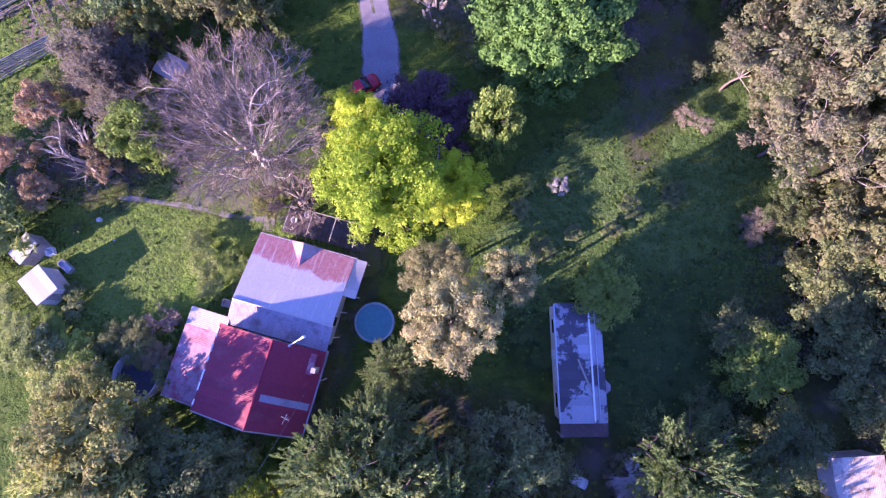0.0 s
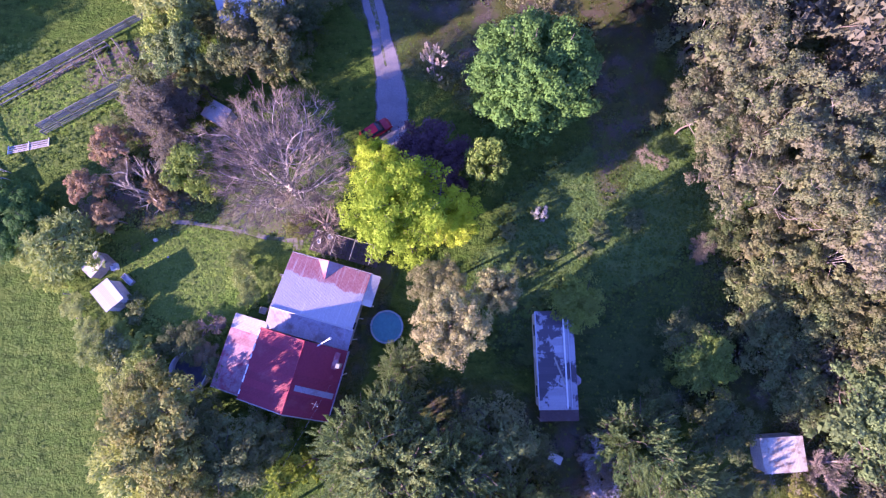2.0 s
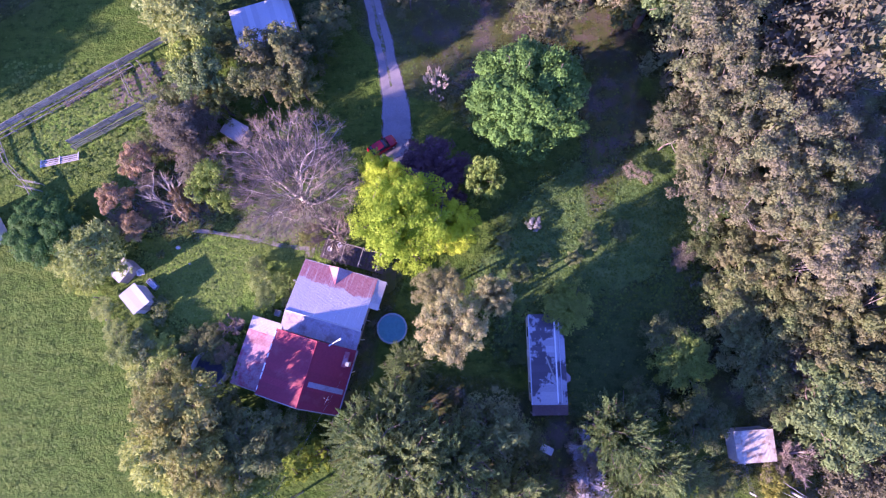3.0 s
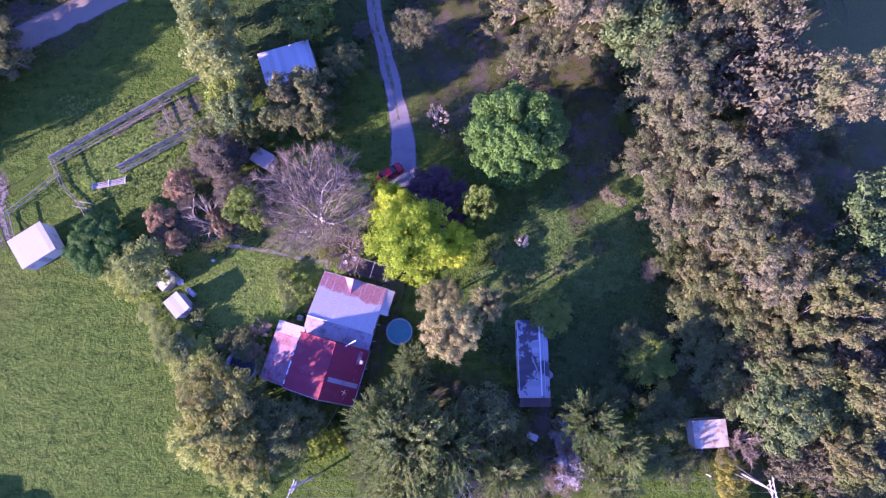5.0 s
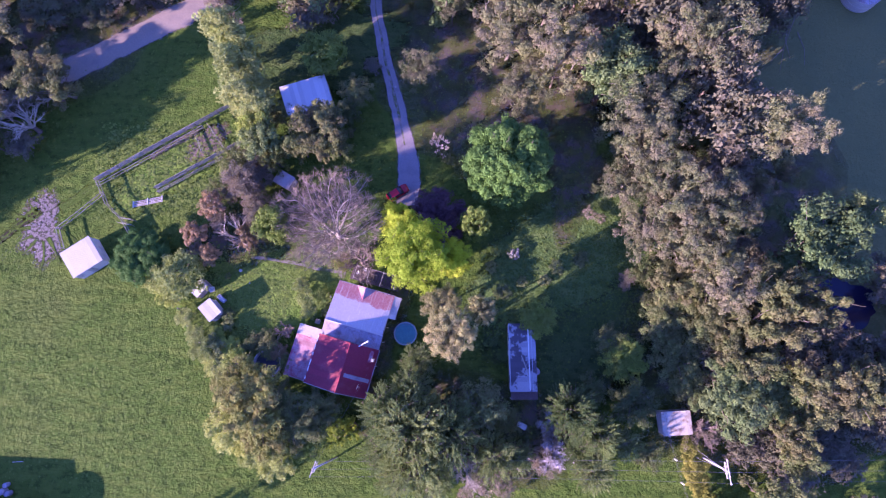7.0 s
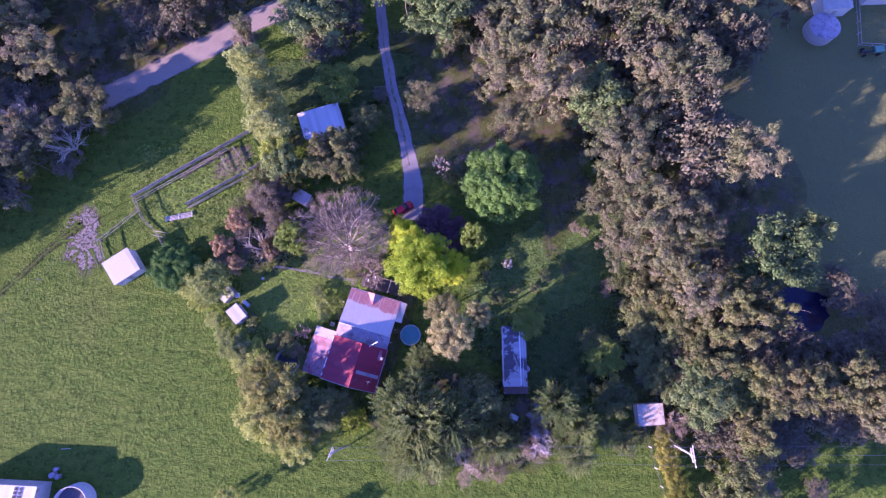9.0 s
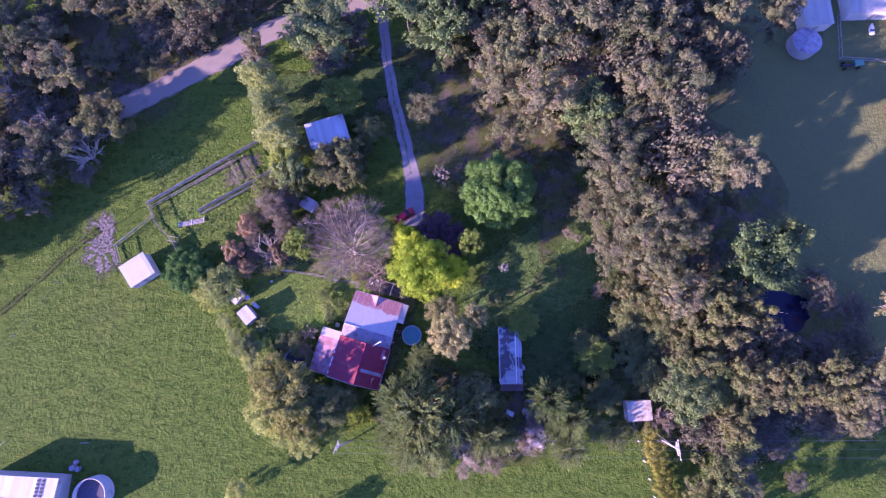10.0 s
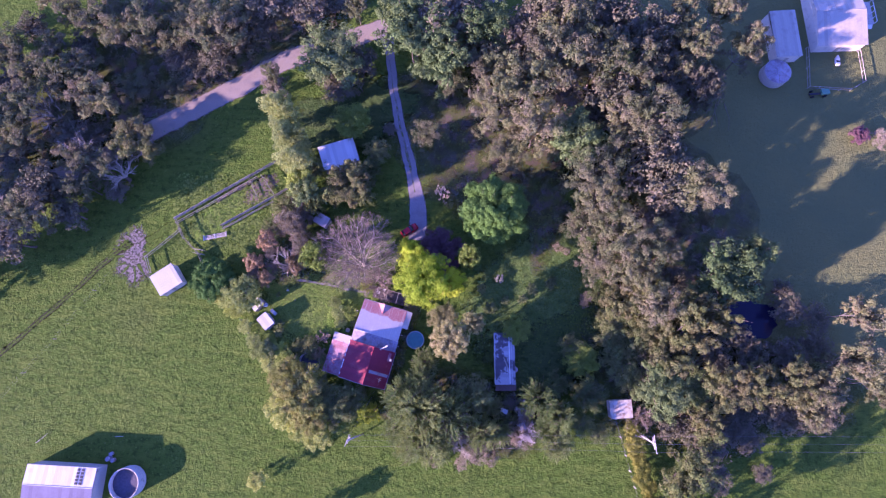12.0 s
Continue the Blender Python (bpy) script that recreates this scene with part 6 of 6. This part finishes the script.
fence([(-62.6, 26.4), (-60.2, 22.0), (-56.8, 18.8), (-54.7, 15.6)], YARD, 2.8, 1.2, 2, "timber", "paddock fences", 0.09)
fence([(-61.3, 23.9), (-65.0, 20.4), (-68.2, 17.6), (-66.8, 14.2)], YARD, 2.6, 1.2, 2)
fence([(-54.7, 15.6), (-49.3, 9.7), (-43.5, 1.2), (-38.1, -4.6), (-32.5, -14.0)], "old wire fence with grey posts along the garden", 3.2, 1.1, 0, "timber", "wire fences", 0.12, 3)
fence([(34.0, -15.1), (35.6, -22.0), (37.8, -31.0), (41.0, -46.0)], "wire fence with pale posts along the hedge", 3.2, 1.1, 0, "paint", "wire fences", 0.1, 4)
fence([(-72.5, 18.4), (-78.7, 10.0), (-85.8, -0.6), (-91.3, -7.8), (-118, -43)], "thin paddock wire fence with sparse posts", 9.0, 1.1, 0, "timber", "wire fences", 0.1, 2)
fence([(83.7, 69.7), (82.7, 59.4), (92.3, 58.8), (95.8, 60.9), (95.8, 69.0)], "thin grey yard fence of the neighbouring house", 2.4, 1.1, 2, "timber", "neighbour fences", 0.1)

gate = thing("gate", -56.0, 22.1, "pale timber gate leaning in the yards", "gate", "", 12)
gate.matrix_world = pose(-56.0, 22.7, 0.1, 82, 0, 12)
for z in (0.25, 0.55, 0.85, 1.1):
    part("rail", Build().box((2.6, 0, z), (5.2, 0.05, 0.16)), M["board"], gate)
for u in (0.05, 2.6, 5.15):
    part("upright", Build().box((u, 0.05, 0.62), (0.1, 0.06, 1.24)), M["paint"], gate)
crush = thing("cattle_crush", -56.2, 18.9, "pale steel cattle crush beside the yards", "cattle crush", "", -10)
for s in (-0.45, 0.45):
    for k in range(4):
        part("bar", Build().tube([(-1.1, s, 0.4 + k * 0.35), (1.1, s, 0.4 + k * 0.35)], [0.02, 0.02], 6), M["timber"], crush)
    for u in (-1.1, 0.0, 1.1):
        part("upright", Build().tube([(u, s, 0), (u, s, 1.6)], [0.04, 0.04], 6), M["steel"], crush)


# ---- power poles and wires ----
def power_pole(x, y, top, label, arms, rz):
    ob = thing("power_pole", x, y, label, "power pole", "power poles")
    part("pole", Build().tube([(0, 0, -0.05), Vector(top) * 0.5, top], [0.15, 0.13, 0.1], 10), M["polewood"], ob, "", True)
    d = Vector((math.cos(rz), math.sin(rz), 0))
    for z, half in arms:
        c = Vector(top) * (z / top[2])
        c.z = z
        arm = part("crossarm", Build().box((c.x, c.y, c.z), (2 * half, 0.1, 0.12), rz), M["polewood"], ob)
        for s in (-0.9, -0.3, 0.9):
            q = c + d * half * s
            part("insulator", Build().lathe([(0.001, q.z + 0.26), (0.06, q.z + 0.24), (0.08, q.z + 0.12), (0.05, q.z + 0.07)], 8, (q.x, q.y)), M["plastic"], arm)
        for s in (-0.62, 0.62):
            q = c + d * half * s
            low = Vector(top) * ((z - 0.85) / top[2])
            part("brace", Build().tube([tuple(q), tuple(low)], [0.03, 0.03], 5), M["polewood"], ob)
    return ob


power_pole(-17.9, -18.9, (-1.7, 0.2, 8.2), "grey timber power pole with two crossarms", ((8.0, 1.15), (7.2, 0.7)), radians(70))
power_pole(38.4, -17.8, (0.35, -0.55, 8.2), "grey timber power pole with braced crossarms", ((8.0, 1.7), (7.3, 1.1)), radians(95))
for y in (-0.9, 0.6):
    tagged(new("stay_wire", Build().tube([(38.65, -18.3, 7.4), (36.6 + 0.3 * y, -16.6 + y, 0.0)], [0.02, 0.02], 5).mesh("stay_wire", M["steel"])), "thin steel stay wire holding the power pole", "wire", "stay wires")
A, B = Vector((-19.6, -18.7, 8.2)), Vector((38.75, -18.35, 8.2))


def cable(a, b, sag, label):
    n = 14
    pts = [tuple(Vector(a).lerp(Vector(b), i / n) - Vector((0, 0, sag * 4 * (i / n) * (1 - i / n)))) for i in range(n + 1)]
    tagged(new("overhead_wire", Build().tube(pts, [0.011] * (n + 1), 4).mesh("overhead_wire", M["wire"])), label, "wire", "overhead wires")


for k in (-1.4, 0.0, 1.4):
    cable(A + Vector((0.25 * k, 0.7 * k, 0.0)), B + Vector((0, k, 0)), 0.9, "thin overhead power wire between the poles")
    cable(B + Vector((0, k, 0)), (100, -17.5 + k, 8.4), 1.0, "thin overhead power wire leading east")
cable(A, (-13.2, -5.9, 3.2), 0.4, "service wire from the pole to the house")


# ---- small things ----
def trough(x, y, rz, label, w=1.5, d=0.6, h=0.5, mat="steel"):
    ob = thing("trough", x, y, label, "trough", "", rz)
    part("floor_plate", Build().box((0, 0, 0.06), (w, d, 0.06)), M[mat], ob)
    for c, s in (((0, d / 2, h / 2), (w, 0.05, h)), ((0, -d / 2, h / 2), (w, 0.05, h)), ((w / 2, 0, h / 2), (0.05, d - 0.05, h)), ((-w / 2, 0, h / 2), (0.05, d - 0.05, h))):
        part("side", Build().box(c, s), M[mat], ob)


trough(-38.6, 5.8, -40, "grey metal trough leaning by the garden shed")
trough(-40.4, 7.3, 20, "small open crate beside the shelter", 0.7, 0.7, 0.5, "paint")
trough(11.2, -13.9, -25, "white plastic tub lying on bare earth", 1.4, 0.8, 0.4, "plastic")
drum = Build().lathe([(0.001, 0.0), (0.44, 0.0), (0.46, 0.3), (0.44, 0.32), (0.46, 0.34), (0.46, 0.62), (0.44, 0.9), (0.38, 0.92), (0.001, 0.9)], 18)
for x, y, s in ((-70.2, -24.6, 1.1), (-69.3, -24.9, 0.9), (-69.9, -23.7, 0.8)):
    d = tagged(new("drum", drum.mesh("drum", M["zincdark"], True)), "dull grey drum standing at the barn corner", "drum", "barn drums")
    d.location, d.scale = (x, y, 0), (s, s, s)
heap = thing("junk_heap", -40.9, -1.2, "small heap of grey and white junk by the fence", "junk")
hr = random.Random(8)
for k in range(9):
    part("scrap", Build().box((hr.uniform(-0.6, 0.6), hr.uniform(-0.5, 0.5), 0.12 + 0.05 * k), (hr.uniform(0.3, 0.8), hr.uniform(0.2, 0.5), 0.24), hr.uniform(0, 3)), M[hr.choice(["steel", "plastic", "darktank"])], heap)
tagged(new("garden_sack", Build().lathe([(0.25, 0), (0.4, 0.12), (0.36, 0.3), (0.15, 0.4), (0.001, 0.41)], 10).mesh("garden_sack", M["plastic"], True)), "pale lumpy sack against the house wall", "sack", "garden sacks").location = (-20.7, 5.3, 0)
sack = tagged(new("garden_sack", Build().lathe([(0.2, 0), (0.32, 0.1), (0.28, 0.24), (0.1, 0.32), (0.001, 0.33)], 10).mesh("garden_sack", M["plastic"], True)), "small pale sack against the house wall", "sack", "garden sacks")
sack.location = (-20.45, 6.2, 0)
trough(-22.2, 2.15, -15, "small open wooden crate by the house wall", 0.7, 0.7, 0.4, "board")
stone = Build().lathe([(0.3, 0), (0.36, 0.14), (0.28, 0.32), (0.1, 0.4), (0.001, 0.41)], 12)
for x, y, s in ((-35.9, 10.6, 0.9), (-34.2, 8.5, 0.4), (-10.5, 44.5, 0.5)):
    st = tagged(new("garden_stone", stone.mesh("garden_stone", M["concrete"], True)), "pale rounded stone on the garden grass", "stone", "garden stones")
    st.location, st.scale = (x, y, 0), (s, s * 0.8, s)
for p, q in (((-86.5, -22.0), (-84.3, -20.1)), ((-69.8, -20.4), (-68.1, -20.3))):
    tagged(new("fallen_branch", Build().tube([(*p, 0.05), (*q, 0.04)], [0.06, 0.04], 6).mesh("fallen_branch", M["limb"])), "pale dry stick lying in the pasture", "branch", "fallen branches")
logs = random.Random(3)
for p in ([(63.0, 58.2), (60.4, 52.5), (59.0, 47.5)], [(63.2, 55.5), (64.0, 52), (63.6, 48.9)], [(61.5, 56.0), (60.8, 54.0), (61.2, 50.0)], [(60.0, 52.0), (57.6, 49.5)]):
    pts = [(x, y, 0.05 if i == 0 else 0.03 + logs.uniform(0, 0.08)) for i, (x, y) in enumerate(p)]
    tagged(new("fallen_branch", Build().tube(pts, [0.08] + [0.05] * (len(p) - 2) + [0.025], 6).mesh("fallen_branch", M["twig"])), "long grey-brown fallen branch lying on the grass", "branch", "fallen branches")
mower = thing("green_trailer", 85.2, 57.9, "small green farm trailer beside a yard fence", "trailer", "", 5)
part("tray", Build().box((1.0, 0.2, 0.8), (1.8, 1.3, 0.5)), M["greenpaint"], mower)
part("drawbar", Build().box((-1.2, 0.0, 0.5), (2.6, 0.4, 0.3)), M["dark"], mower)
for u, s in itertools.product((-1.9, 1.0), (-0.7, 0.7)):
    part("wheel", Build().tube([(u, s - 0.1, 0.4), (u, s + 0.1, 0.4)], [0.4, 0.4], 14), M["tyre"], mower)
boat = thing("dinghy", 90.6, 66.5, "small white dinghy lying in the neighbouring yard", "boat", "", 85)
part("shell", hull([(-1.3, 0.45, 0.1, 0.5), (-0.4, 0.6, 0.02, 0.5), (0.6, 0.52, 0.05, 0.52), (1.3, 0.1, 0.3, 0.6)]), M["plastic"], boat, "", True)
part("seat", Build().box((-0.3, 0, 0.53), (0.4, 0.9, 0.04)), M["dark"], boat)
deck = thing("deck", 98.8, 79.0, "white railed deck beside the neighbouring house", "deck", "", 2)
part("floor_boards", Build().box((0, 0, 0.5), (3.0, 6.0, 0.12)), M["board"], deck)
for i in range(5):
    part("post", Build().box((1.4, -2.9 + i * 1.45, 0.75), (0.1, 0.1, 1.5)), M["paint"], deck)
part("top_rail", Build().box((1.4, 0, 1.5), (0.12, 6.0, 0.08)), M["paint"], deck)
for i in range(3):
    part("step", Build().box((0.3, -3.2 - i * 0.32, 0.4 - i * 0.15), (1.6, 0.32, 0.12)), M["paint"], deck)


# ---- low planting ----
for x, y, h, r in ((6.6, 11.5, 0.8, 0.9), (8.5, 7.1, 0.8, 1.2), (17.5, 11.6, 0.7, 1.1), (15.5, 9.2, 0.6, 0.9), (21.5, 13.0, 0.7, 1.1), (11.6, 9.0, 0.5, 0.8), (-34.6, -2.5, 1.0, 1.0), (-36.8, 1.6, 1.0, 0.9), (-37.0, 3.2, 1.1, 0.9)):
    plant("shrub", x, y, h, r)
for i in range(9):
    plant("hedge", 36.6 + i * 0.42 + 0.6 * math.sin(i * 2.1), -16.8 - i * 1.75, 2.0 + 0.5 * math.sin(i * 1.7), 1.6 + 0.3 * math.sin(i * 3.1))


def tufts(name, n, seed, keep, label, box, size=1.0, material="grass"):
    """Grass tussocks: small four-sided mounds of blades, as one body of stuff that thins out towards its edges."""
    rng = np.random.default_rng(seed)
    x, y = rng.uniform(box[0], box[1], n), rng.uniform(box[2], box[3], n)
    rim = np.minimum(np.minimum(x - box[0], box[1] - x), np.minimum(y - box[2], box[3] - y))
    ok = np.array([keep(a, b) for a, b in zip(x, y)]) & (rim > rng.random(n) * 5)
    x, y = x[ok], y[ok]
    n = len(x)
    r = size * (0.09 + 0.15 * rng.random(n) ** 2)
    h = r * (0.14 + 0.22 * rng.random(n))
    w = rng.uniform(0, math.pi, n)
    ring = [np.stack((x + np.cos(w + k * math.pi / 2) * r * (0.7 + 0.6 * rng.random(n)), y + np.sin(w + k * math.pi / 2) * r * (0.7 + 0.6 * rng.random(n)), np.zeros(n)), 1) for k in range(4)]
    top = np.stack((x + rng.normal(size=n) * r * 0.3, y + rng.normal(size=n) * r * 0.3, h), 1)
    v = np.stack((top, *ring), 1).reshape(-1, 3)
    f = np.array([(0, 1, 2), (0, 2, 3), (0, 3, 4), (0, 4, 1)])[None] + 5 * np.arange(n)[:, None, None]
    m = 4 * n
    me = bpy.data.meshes.new(name)
    me.vertices.add(5 * n)
    me.vertices.foreach_set("co", v.ravel())
    me.loops.add(3 * m)
    me.loops.foreach_set("vertex_index", f.ravel().astype(np.int32))
    me.polygons.add(m)
    me.polygons.foreach_set("loop_start", np.arange(0, 3 * m, 3, dtype=np.int32))
    me.materials.append(M[material])
    me.update(calc_edges=True)
    return tagged(new(name, me), label, "grass", "", "stuff")


def tussocks(n, seed, keep, label, box, material="grass", size=1.0):
    """Rank tussocks that stand above the sward: rings of leaning blades, as one body of stuff."""
    rng = np.random.default_rng(seed)
    b = Build()
    for _ in range(n):
        x, y = rng.uniform(box[0], box[1]), rng.uniform(box[2], box[3])
        if not keep(x, y):
            continue
        r = size * (0.1 + 0.28 * rng.random() ** 2)
        for k in range(8):
            w, lean, h = 2 * math.pi * (k + rng.random()) / 8, r * (0.6 + 0.8 * rng.random()), r * (0.7 + 0.5 * rng.random())
            c, q = np.array((math.cos(w), math.sin(w))), np.array((-math.sin(w), math.cos(w))) * r * 0.45
            p, tip = np.array((x, y)) + c * r * 0.2, np.array((x, y)) + c * lean
            b.face((*(p - q), 0.0), (*(p + q), 0.0), (*tip, h))
    return tagged(new("grass_tussocks", b.mesh("grass_tussocks", M[material])), label, "grass", "", "stuff")


def clods(lines, label, each=9.0, spread_r=0.12, size=1.0, material="rut", seed=11):
    """Trodden clods with dark hoof holes between them, strewn along lines, as one body of stuff."""
    rng = np.random.default_rng(seed)
    b = Build()
    for p, q in lines:
        p, q = np.array(p), np.array(q)
        for _ in range(int(each * np.linalg.norm(q - p))):
            x, y = p + (q - p) * rng.random() + rng.normal(size=2) * spread_r
            r, w0 = size * (0.09 + 0.12 * rng.random()), rng.uniform(0, 6)
            top = (x + rng.normal() * 0.3 * r, y + rng.normal() * 0.3 * r, r * (0.35 + 0.5 * rng.random()))
            ring = [(x + math.cos(w0 + k * 1.257) * r * (0.7 + 0.6 * rng.random()), y + math.sin(w0 + k * 1.257) * r * (0.7 + 0.6 * rng.random()), 0.0) for k in range(5)]
            for k in range(5):
                b.face(top, ring[k], ring[(k + 1) % 5])
    return tagged(new("mud_clods", b.mesh("mud_clods", M[material])), label, "mud", "", "stuff")


def open_ground(x, y):
    """True where grass grows: away from buildings, road and driveway."""
    if -27 < x < -7 and -9 < y < 9 or 8.5 < x < 14 and -9 < y < 3 or abs(x + 7.5 + (y - 25) * 0.17) < 2.4 and 22 < y < 76:
        return False
    if abs(y - (75.3 + (x + 17.5) * 0.43)) < 5.5 and x < 0 or 35 < x < 60 and -5 < y < 45:
        return False
    return math.hypot(x + 71, y - 18.5) > 4.2 and math.hypot(x + 64.4, y + 28.9) > 3.6 and not (-85.5 < x < -68.5 and -33.2 < y < -25.3) and math.hypot(x - 63.5, y - 5.5) > 5 and math.hypot(x + 7.5, y - 0.3) > 2


tufts("grass", 18000, 1, open_ground, "rough tufted pasture grass", (-116, 44, -42, 58), 1.1)
tufts("grass", 14000, 2, open_ground, "long lumpy garden grass", (-44, -15, -3, 16), 1.0, "lawngrass")
tufts("grass", 5000, 4, open_ground, "long grass in the yards", (-64, -36, 18, 38), 1.5, "lawngrass")
tufts("grass", 16000, 3, open_ground, "long lumpy lawn grass in streaks of sun", (4, 38, 0, 28), 1.0, "grass")

tussocks(2600, 5, open_ground, "darker rank tussocks in the pasture", (-120, 46, -48, 44), "grass", 0.55)
tussocks(700, 6, open_ground, "long grass tussocks in the cattle yards", (-62, -38, 20, 37), "lawngrass", 0.75)
tussocks(500, 7, open_ground, "lumpy tussocks on the sunlit lawn", (6, 32, 3, 22), "grass", 0.8)
RUTS = [[(x + off * 0.7, y - off * 0.7) for x, y in RUT] for off in (-0.5, 0.5)]
clods([s for line in RUTS for s in zip(line[:-1], line[1:])], "dark hoof-pitted mud in the two cattle ruts", 7.0, 0.14, 1.8)
clods([((-71.3 + 2.0 * math.cos(w), 18.2 + 2.6 * math.sin(w)), (-71.3 + 5.5 * math.cos(w + 0.1), 18.2 + 6.5 * math.sin(w + 0.1))) for w in [0.48 * k + 0.1 * math.sin(5 * k) for k in range(13)]], "hoof-pitted mud fanning out from the gateway", 7.0, 0.25, 1.5, "rut", 12)
clods([((-69, 21.5), (-62, 27)), ((-62, 27), (-46, 37.6))], "hoof-pitted turf beside the yard fence", 10.0, 0.8, 1.6, "hoof", 13)
